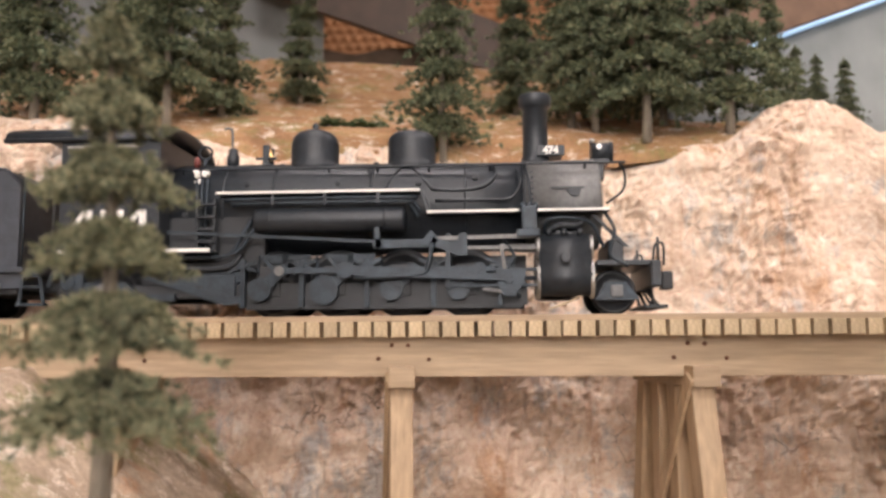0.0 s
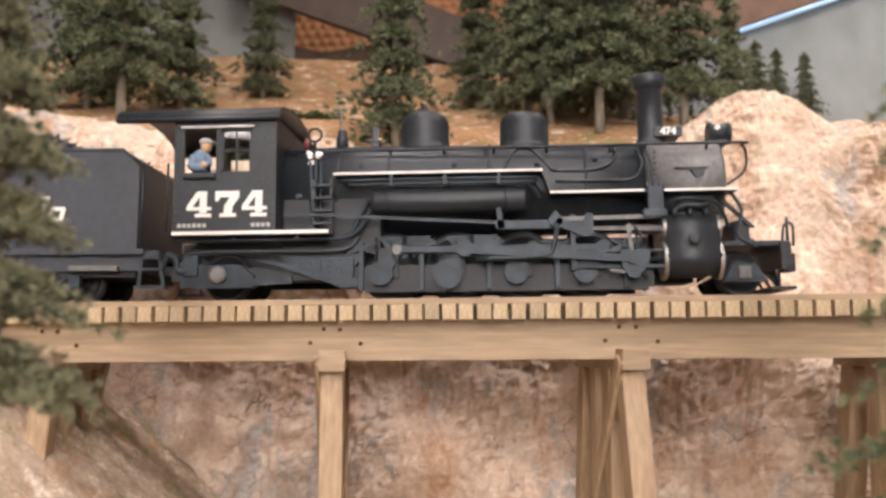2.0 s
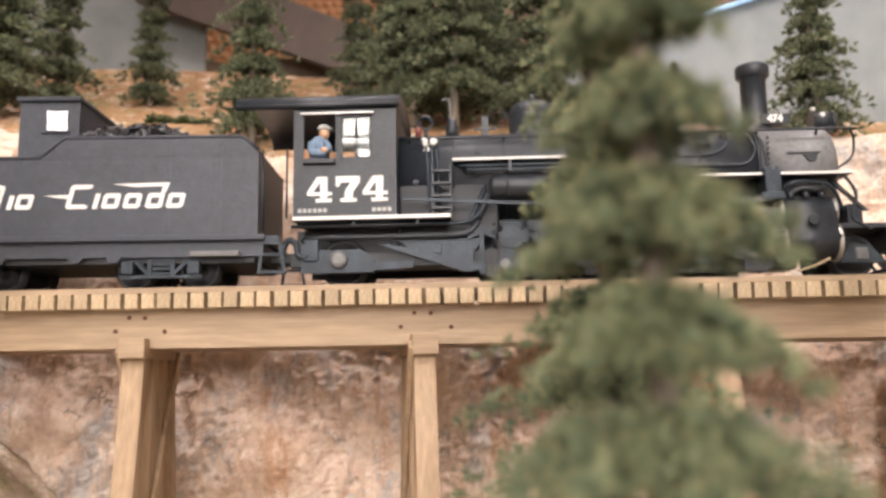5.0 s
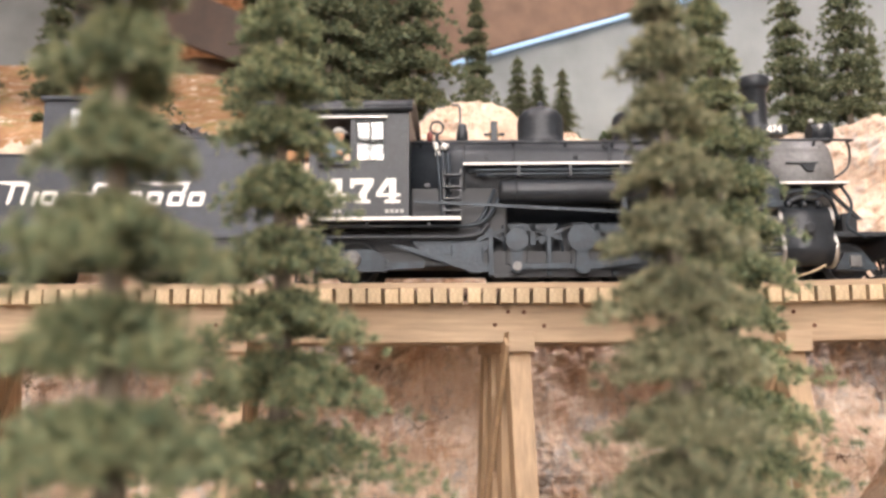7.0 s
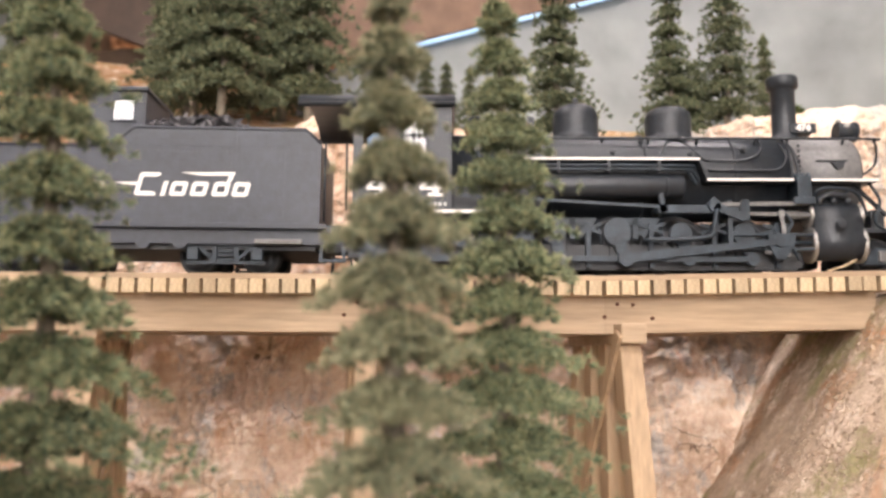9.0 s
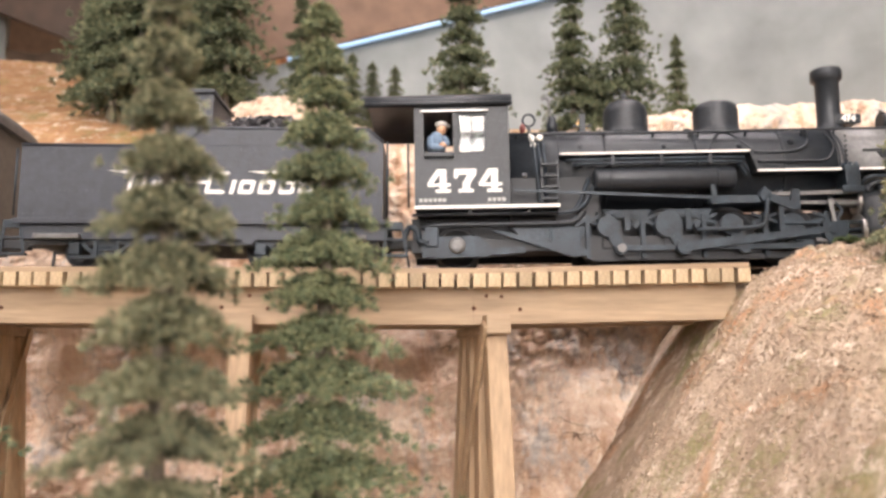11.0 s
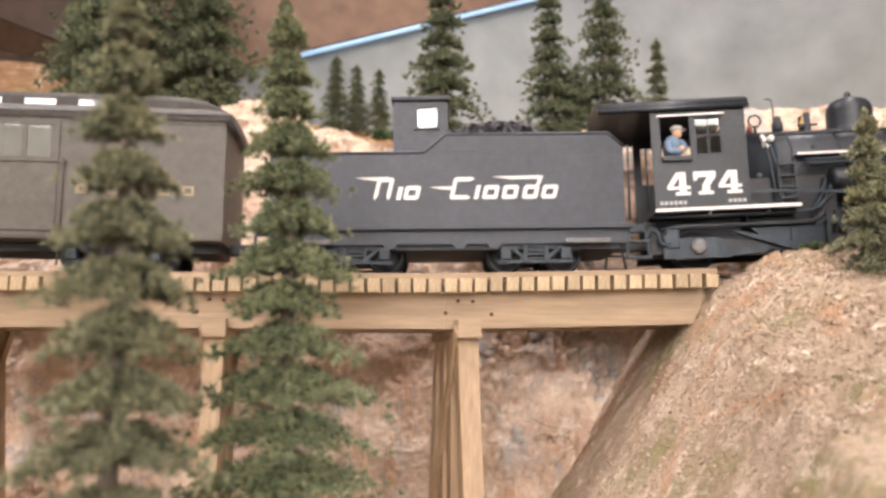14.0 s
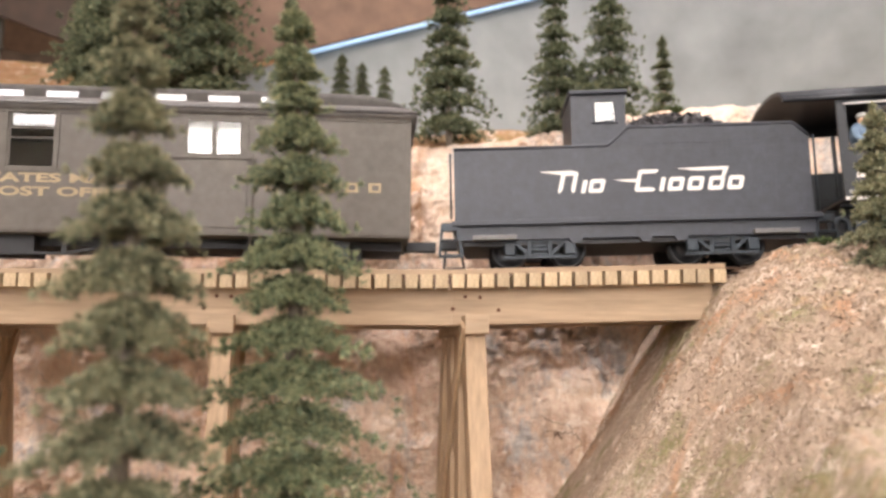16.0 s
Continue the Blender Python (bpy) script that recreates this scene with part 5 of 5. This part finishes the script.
def build_tender():
    w = 2.72
    bm = bmesh.new()
    out = [(-7.75, 2.0), (7.6, 2.0), (7.6, 5.42), (6.95, 5.98), (-0.1, 5.98), (-1.0, 5.18), (-7.75, 5.18)]
    poly(bm, out, -w, w)
    tank = part("tank", bm, M_TENDER, tender)
    bm = bmesh.new()             # beading round the top edge, belt and rivet rows
    for s in (-1, 1):
        tube(bm, [(-7.75, s * w, 5.18), (-1.05, s * w, 5.18), (-0.12, s * w, 5.98), (6.95, s * w, 5.98), (7.6, s * w, 5.4)], 0.07)
        box(bm, -1.0, 7.6, s * w - 0.02, s * w + 0.02, 5.2, 5.26)
    part("beading", bm, M_TENDER, tank)
    bm = bmesh.new()
    rv = []
    rv += [(-7.5 + 0.2 * k, 5.0) for k in range(75)] + [(-7.5 + 0.2 * k, 2.2) for k in range(75)] + [(-7.3 + 0.24 * k, 3.2) for k in range(60)]
    for x in (-3.8, 3.9, 5.9):
        rv += [(x, 2.3 + 0.17 * k) for k in range(22)]
        rv += [(x + 0.2, 2.3 + 0.17 * k) for k in range(22)]
    for x, z in rv:
        if z > 5.1 and x < -1.2:
            continue
        box(bm, x - 0.025, x + 0.025, -w - 0.018, -w, z - 0.025, z + 0.025)
    part("rivets", bm, M_TENDER, tank)
    bm = bmesh.new()
    box(bm, -7.9, 7.9, -2.85, 2.85, 1.78, 2.0, 0.03)
    box(bm, -7.7, 7.7, -2.55, 2.55, 1.15, 1.78, 0.03)
    for x in (-2.9, 0.1, 1.6):
        poly(bm, [(x, 1.2), (x + 0.7, 1.2), (x + 0.5, 0.95), (x + 0.2, 0.95)], -2.6, -2.4)
    part("underframe", bm, M_TENDER, tender)
    bm = bmesh.new()
    box(bm, -7.4, 7.4, -2.3, 2.3, 0.95, 1.2)
    part("centre_sill", bm, M_DARK, tender)
    for x in (-7.0, 5.0):
        bm = bmesh.new()
        box(bm, x, x + 1.9, -2.85, -2.5, 1.15, 1.35, 0.03)
        part("tool_tray", bm, M_SMOKEBOX, tender)
    bm = bmesh.new()             # doghouse for the brakeman
    h0, h1 = -2.45, 0.0
    for x0, x1, y0, y1, z0, z1 in ((h0, h1, -1.75, -1.65, 5.1, 6.58), (h0, h1, -1.75, -1.65, 7.46, 7.82), (h0, -1.36, -1.75, -1.65, 6.58, 7.46), (-0.5, h1, -1.75, -1.65, 6.58, 7.46),
                                   (h0, h1, 1.65, 1.75, 5.1, 7.82), (h0, h0 + 0.1, -1.65, 1.65, 5.1, 7.82), (h1 - 0.1, h1, -1.65, 1.65, 5.1, 7.82)):
        box(bm, x0, x1, y0, y1, z0, z1)
    hut = part("doghouse", bm, M_TENDER, tender)
    bm = bmesh.new()
    box(bm, h0 - 0.1, h1 + 0.1, -1.95, 1.95, 7.80, 7.98, 0.06)
    part("roof", bm, M_TENDER, hut)
    bm = bmesh.new()
    box(bm, -1.36, -0.5, -1.72, -1.70, 6.58, 7.46)
    g = part("pane", bm, M_GLASS, hut)
    g.visible_shadow = False
    bm = bmesh.new()
    box(bm, -1.52, -0.35, -1.85, -1.74, 6.46, 6.56, 0.02)
    part("sill", bm, M_TENDER, hut)
    rnd = random.Random(3)       # coal heap
    verts, faces = [], []
    for _ in range(900):
        x, y = rnd.uniform(0.2, 6.6), rnd.uniform(-2.2, 2.2)
        z = 5.85 + 1.15 * max(0, 1 - ((x - 2.2) / 2.9) ** 2) * max(0, 1 - (y / 2.6) ** 2) + rnd.uniform(-0.1, 0.08)
        r = rnd.uniform(0.12, 0.24)
        k = len(verts)
        verts += [(x + rnd.gauss(0, 1) * r, y + rnd.gauss(0, 1) * r, z + rnd.gauss(0, 0.8) * r) for _ in range(6)]
        faces += [(k, k + 1, k + 2), (k, k + 2, k + 3), (k, k + 3, k + 1), (k + 1, k + 4, k + 2), (k + 2, k + 5, k + 3), (k + 3, k + 4, k + 1), (k + 4, k + 5, k + 2)]
    raw("coal", verts, faces, M_COAL, "stuff", "heaped lumps of black coal", parent=tender)
    # wordmark drawn as plain slanted blocks with flying streaks
    yy0, yy1 = -w - 0.02, -w - 0.001
    base, lean_by = 3.10, 0.24

    def slab_mark(pts):
        bm = bmesh.new()
        poly(bm, [(x + lean_by * z, base + z) for x, z in pts], yy0, yy1)
        part("wordmark_stroke", bm, M_WHITE, tender)

    def block(x, width, height, notch):
        """A leaning rounded block, with an upright slit where a letter's hollow would be."""
        bm = bmesh.new()
        t, c = 0.17, 0.08
        outer = [(x + c, 0), (x + width - c, 0), (x + width, c), (x + width, height - c), (x + width - c, height), (x + c, height), (x, height - c), (x, c)]
        inner = [(x + t, t), (x + width - t, t), (x + width - t, t), (x + width - t, height - t), (x + width - t, height - t), (x + t, height - t), (x + t, height - t), (x + t, t)]
        n = len(outer)
        for k in range(n):
            q = [outer[k], outer[(k + 1) % n], inner[(k + 1) % n], inner[k]]
            if k == notch:
                continue
            q = [p for a, p in enumerate(q) if p not in q[:a]]
            poly(bm, [(px + lean_by * pz, base + pz) for px, pz in q], yy0, yy1)
        bmesh.ops.remove_doubles(bm, verts=bm.verts, dist=0.001)
        part("wordmark_stroke", bm, M_WHITE, tender)
    block(-3.28, 0.72, 0.96, 0)
    slab_mark([(-2.28, 0), (-2.09, 0), (-2.09, 0.56), (-2.28, 0.56)])
    block(-1.98, 0.66, 0.60, -1)
    block(0.02, 0.88, 0.96, 2)
    slab_mark([(1.08, 0), (1.26, 0), (1.26, 0.60), (1.08, 0.60)])
    for x in (1.42, 2.26, 3.14, 3.96):
        block(x, 0.66, 0.60, -1)
    slab_mark([(3.62, 0.60), (3.80, 0.60), (3.86, 0.97), (3.68, 0.97)])
    slab_mark([(-4.30, 0.98), (-2.80, 1.0), (-2.80, 0.86), (-3.40, 0.84)])
    slab_mark([(-0.95, 0.54), (0.04, 0.56), (0.04, 0.42), (-0.35, 0.44)])
    slab_mark([(1.66, 0.98), (3.86, 1.02), (3.84, 0.88), (2.5, 0.86)])
    for x in (-4.1, 3.75):
        truck(tender, x)
    for x in (-8.0, 8.1):        # footsteps
        for s in (-2.65, 2.35):
            bm = bmesh.new()
            for a, b in (((x - 0.3, 1.95), (x - 0.45, 0.5)), ((x + 0.3, 1.95), (x + 0.55, 0.5))):
                plank(bm, (a[0], s + 0.1, a[1]), (b[0], s + 0.1, b[1]), 0.08, 0.12)
            box(bm, x - 0.5, x + 0.6, s - 0.05, s + 0.35, 0.45, 0.56, 0.02)
            box(bm, x - 0.4, x + 0.42, s - 0.02, s + 0.32, 1.15, 1.25, 0.02)
            box(bm, x - 0.35, x + 0.35, s - 0.02, s + 0.32, 1.6, 1.95, 0.02)
            part("footstep", bm, M_GEAR, tender)
    for x in (-7.9, 7.78):
        bm = bmesh.new()
        cyl(bm, (x, -2.75, 2.1), (x, -2.75, 5.0 if x < 0 else 5.4), 0.05, seg=6)
        part("grab_iron", bm, M_GEAR, tender)
    bm = bmesh.new()
    box(bm, -8.5, -7.7, -0.3, 0.3, 1.1, 1.6, 0.05)
    part("coupler", bm, M_DARK, tender)
    bm = bmesh.new()
    box(bm, 7.6, 9.6, -0.5, 0.5, 1.1, 1.5, 0.05)
    part("drawbar", bm, M_DARK, tender)


build_tender()

# ---- baggage and mail car: origin at rail height under its leading end ----
car = thing("baggage_car", "olive drab clerestory baggage and mail car with gold lettering", "railway car")


def build_car():
    w, L = 2.85, 35.0
    holes = [(-16.9, -14.95, 4.15, 6.55), (-20.4, -18.6, 4.15, 6.55)]
    door = (-9.85, -6.95)
    bm = bmesh.new()
    xs = sorted({-L, 0.0, *[h[0] for h in holes], *[h[1] for h in holes]})
    for a, b in zip(xs, xs[1:]):
        hole = [h for h in holes if abs(h[0] - a) < 1e-6]
        if hole:
            box(bm, a, b, -w, -w + 0.12, 1.5, hole[0][2])
            box(bm, a, b, -w, -w + 0.12, hole[0][3], 6.75)
        else:
            box(bm, a, b, -w, -w + 0.12, 1.5, 6.75)
    box(bm, -L, 0, w - 0.12, w, 1.5, 6.75)
    for x in (-L, -0.12):
        box(bm, x, x + 0.12, -w + 0.12, w - 0.12, 1.5, 6.9)
    box(bm, -L, 0, -w, w, 1.35, 1.5)
    body = part("body", bm, M_CAR, car)
    bm = bmesh.new()             # belt rail, sill and corner posts
    box(bm, -L, 0.02, -w - 0.05, -w, 1.42, 1.6, 0.01)
    box(bm, -L, 0.02, -w - 0.05, -w, 6.45, 6.62, 0.01)
    box(bm, -0.25, 0.04, -w - 0.04, -w, 1.6, 6.5, 0.01)
    for h in holes:
        for x0, x1, z0, z1 in ((h[0] - 0.15, h[0], h[2] - 0.1, h[3] + 0.1), (h[1], h[1] + 0.15, h[2] - 0.1, h[3] + 0.1), (h[0] - 0.25, h[1] + 0.25, h[2] - 0.25, h[2] - 0.1), (h[0], h[1], h[3], h[3] + 0.12)):
            box(bm, x0, x1, -w - 0.06, -w, z0, z1, 0.01)
    part("trim", bm, M_CAR, body)
    bm = bmesh.new()
    for h in holes:
        box(bm, h[0], h[1], -w + 0.02, -w + 0.09, 5.78, 5.88)
        box(bm, h[0], h[1], -w + 0.02, -w + 0.09, 5.35, 5.4)
        for x in (h[0], h[1] - 0.1):
            box(bm, x, x + 0.1, -w + 0.02, -w + 0.09, h[2], h[3])
    part("sash", bm, M_CAR, body)
    for h in holes:
        bm = bmesh.new()
        box(bm, h[0] + 0.02, h[1] - 0.02, -w + 0.1, -w + 0.115, h[2] + 0.01, h[3] - 0.01)
        part("pane", bm, M_GLASS, body).visible_shadow = False
    bm = bmesh.new()             # sliding door standing proud, with a two-light window
    d0, d1 = door
    for x0, x1, z0, z1 in ((d0, d1, 1.75, 4.85), (d0, d0 + 0.35, 4.85, 6.25), (d1 - 0.35, d1, 4.85, 6.25), (d0, d1, 6.25, 6.45), (-8.5, -8.3, 4.85, 6.25)):
        box(bm, x0, x1, -w - 0.07, -w - 0.005, z0, z1, 0.008)
    dr = part("door", bm, M_CAR, car)
    bm = bmesh.new()
    for x0, x1 in ((d0 + 0.35, -8.5), (-8.3, d1 - 0.35)):
        box(bm, x0, x1, -w - 0.045, -w - 0.03, 4.85, 6.25)
    part("pane", bm, M_GLASS, dr).visible_shadow = False
    bm = bmesh.new()
    box(bm, d0 - 0.35, d1 + 0.35, -w - 0.14, -w - 0.07, 4.62, 4.72, 0.01)
    box(bm, d0 - 0.2, d1 + 0.2, -w - 0.1, -w - 0.05, 1.66, 1.75, 0.01)
    cyl(bm, (d1 + 0.22, -w - 0.1, 0.2), (d1 + 0.22, -w - 0.1, 4.8), 0.05, seg=6)
    part("door_rail", bm, M_CAR, dr)
    bm = bmesh.new()             # lower roof with rounded end, clerestory above
    loops = []
    for x, k in ((-L - 0.3, 1.0), (-0.9, 1.0), (-0.2, 0.85), (0.22, 0.45), (0.3, 0.1)):
        loop = [(x, -3.05, 6.62), (x, -3.05, 6.85)] + [(x, -3.0 * math.cos(a), 6.85 + 0.75 * k * math.sin(a)) for a in [0.2 + i * (math.pi - 0.4) / 12 for i in range(13)]] + [(x, 3.05, 6.85), (x, 3.05, 6.62)]
        loops.append(loop)
    rings(bm, loops)
    roof = part("roof", bm, M_ROOF, car)
    bm = bmesh.new()
    tube(bm, [(-L - 0.3, -3.07, 6.86), (0.3, -3.07, 6.86)], 0.08)
    part("gutter", bm, M_SMOKEBOX, roof)
    bm = bmesh.new()
    loops = []
    for x, k in ((-L, 1.0), (-2.9, 1.0), (-1.9, 0.95), (-1.1, 0.80), (-0.45, 0.52), (-0.05, 0.22), (0.12, 0.0)):
        loop = [(x, -1.9, 7.0), (x, -1.9, 7.05 + 0.75 * k)] + [(x, -2.05 * math.cos(a), 7.1 + 0.8 * k + 0.25 * k * math.sin(a)) for a in [0.1 + i * (math.pi - 0.2) / 8 for i in range(9)]] + [(x, 1.9, 7.05 + 0.75 * k), (x, 1.9, 7.0)]
        loops.append(loop)
    rings(bm, loops)
    part("clerestory", bm, M_ROOF, roof)
    for k in range(9):
        x = -8.9 - 2.3 * k + 2.3
        bm = bmesh.new()
        box(bm, x, x + 1.35, -1.96, -1.91, 7.3, 7.72, 0.0)
        part("clerestory_pane", bm, M_CLERE, roof)
    words("lettering", "UNITED STATES MAIL", 0.52, M_GOLD, car, (-17.2, -w - 0.012, 3.64), bold=0.016, squeeze=2.1, label="gold lettering")
    words("lettering", "RAILWAY POST OFFICE", 0.52, M_GOLD, car, (-17.0, -w - 0.012, 3.06), bold=0.016, squeeze=2.1, label="gold lettering")
    words("car_number", "119", 0.42, M_GOLD, car, (-4.6, -w - 0.012, 2.35), squeeze=1.4, label="gold car number")
    bm = bmesh.new()             # spaced initials on the letter board, as plain bars
    for x in (-5.9, -4.7, -3.55, -2.5, -1.5):
        box(bm, x - 0.3, x - 0.14, -w - 0.015, -w - 0.001, 3.3, 3.72)
        box(bm, x - 0.14, x + 0.25, -w - 0.015, -w - 0.001, 3.62, 3.72)
        box(bm, x - 0.14, x + 0.25, -w - 0.015, -w - 0.001, 3.3, 3.4)
        box(bm, x + 0.14, x + 0.25, -w - 0.015, -w - 0.001, 3.4, 3.62)
    part("initials", bm, M_GOLD, car, "gold plain bars of the company initials")
    bm = bmesh.new()
    box(bm, -L, -0.3, -1.6, 1.6, 0.95, 1.36)
    plank(bm, (-10.5, -2.3, 1.3), (-14.5, -2.3, 0.55), 0.08, 0.1)
    plank(bm, (-14.5, -2.3, 0.55), (-20.5, -2.3, 0.55), 0.08, 0.1)
    plank(bm, (-20.5, -2.3, 0.55), (-24.5, -2.3, 1.3), 0.08, 0.1)
    box(bm, -14.6, -14.4, -2.4, -2.2, 0.5, 1.4)
    box(bm, -18.8, -15.8, -2.2, -0.8, 0.45, 1.35, 0.05)
    part("underframe", bm, M_DARK, car)
    for x in (-4.6, -L + 4.6):
        truck(car, x, half=1.75)
    bm = bmesh.new()
    box(bm, -0.1, 1.35, -0.3, 0.3, 1.1, 1.55, 0.05)
    part("coupler", bm, M_DARK, car)


M_CLERE = surface("clerestory_glass", shades((0.05, 0.055, 0.06), 0.2), 40, 0.08, 0.0, coat=1.0)
build_car()

# ---- ties, last of the large counts ----
bm = bmesh.new()
box(bm, -0.26, 0.26, 0.0, 6.6, -1.2, -0.62, 0.02)
TIE = mesh_of("tie", bm, M_TIE)
rnd_tie = random.Random(2)
k = 0
while 43.2 - k * TIE_STEP > -34:
    ob = new("tie", TIE)
    ob.parent = trestle
    ob.location = ((43.2 - k * TIE_STEP + rnd_tie.uniform(-0.03, 0.03)) * U, rnd_tie.uniform(-0.08, 0.05) * U, (rise(43.2 - k * TIE_STEP) + rnd_tie.uniform(-0.012, 0.0)) * U)
    k += 1

bm = bmesh.new()                 # track on the bank beyond the trestle, bending towards the aisle
for s in (-1.14, 1.14):
    tube(bm, [(43.4 + 1.5 * i, MID + s - 0.0042 * (1.5 * i) ** 2 * 1.0, -0.10 + interp(i, [0, 4, 14], [0, 0.10, 0.7])) for i in range(15)], 0.07, 6)
tagged(part("bank_rails", bm, M_RAIL), "brown steel rails on the gravel bank", "rails", kind="structure")

# ---- how the train runs ----
RUN_T = [0, 0.5, 1, 1.5, 2, 2.5, 3, 5.5, 6, 6.5, 7, 8.5, 9, 9.5, 10, 12.5, 13, 13.5, 14, 14.5, 15, 15.5, 16]
RUN_X = [-4.1, -2.27, -0.44, 1.45, 3.26, 5.25, 7.22, 17.84, 19.6, 21.52, 23.58, 29.37, 31.38, 33.35, 35.4, 45.15, 47.25, 49.28, 51.2, 53.05, 55.1, 57.16, 59.1]
TEN_X = [-23.2, -21.3, -19.4, -17.45, -15.58, -13.53, -11.5, -1.0, 0.78, 2.75, 4.85, 10.65, 12.66, 14.62, 16.7, 26.2, 28.4, 30.35, 32.2, 34.0, 36.05, 38.1, 40.0]


def engine_pose(t):
    x = interp(t, RUN_T, RUN_X)
    return spot(x, MID + interp(x, [40, 46, 53, 59], [0, -0.05, -0.3, -0.7]), RAIL_Z + interp(x, [30, 36, 45, 53, 59], [0, 0.08, 0.35, 0.7, 0.98]), 0, -interp(x, [28, 36, 45, 57], [0, 0.5, 1.8, 2.3]), -interp(x, [36, 45, 57], [0, 4.0, 6.5]))


def tender_pose(t):
    x = interp(t, RUN_T, TEN_X)
    return spot(x, MID + interp(x, [12, 26], [-0.5, 0]), RAIL_Z + interp(x, [22, 30, 40], [0, 0.05, 0.28]), 0, -interp(x, [20, 28, 40], [0, 0.5, 1.3]), interp(x, [8, 26, 34, 40], [3.0, 0, -0.8, -2.2]))


def car_pose(t):
    return spot(interp(t, RUN_T, TEN_X) - 10.1, MID + 0.3, RAIL_Z, 0, 0, 5.0)


def motions():
    times = [0.5 * i for i in range(33)]
    walk(engine, [(t, engine_pose(t)) for t in times])
    walk(tender, [(t, tender_pose(t)) for t in times])
    walk(car, [(t, car_pose(t)) for t in times])
    walk(figurine, [(t, engine_pose(t) @ spot(-8.62, -2.72, 4.95)) for t in times])
    fine = [0.25 * i for i in range(65)]
    for w, x, y, z, r in SPINNING:
        rate = 173.0 * R_DRV / r
        start = 40.0 if r == R_DRV else 0.0
        n = 65 if rate < 300 else 97
        rows = [16.0 * i / (n - 1) for i in range(n)]
        walk(w, [(t, spot(x, y, z, 0, -(start - rate * t), 0)) for t in rows])

    def pin(t, axle):
        a = radians(40.0 - 173.0 * t)
        return axle + CRANK * math.cos(a), R_DRV + CRANK * math.sin(a)

    dense = [0.125 * i for i in range(129)]
    walk(side_rod, [(t, spot(pin(t, AXLES[0])[0], ROD_Y, pin(t, AXLES[0])[1])) for t in dense])
    rod, head = [], []
    for t in dense:
        px, pz = pin(t, AXLES[1])
        a = math.asin((1.36 - pz) / ROD_L)
        rod.append((t, spot(px, ROD_Y - 0.22, pz, 0, -math.degrees(a), 0)))
        head.append((t, spot(px + ROD_L * math.cos(a), ROD_Y - 0.05, 1.36)))
    walk(main_rod, rod)
    walk(crosshead, head)


motions()
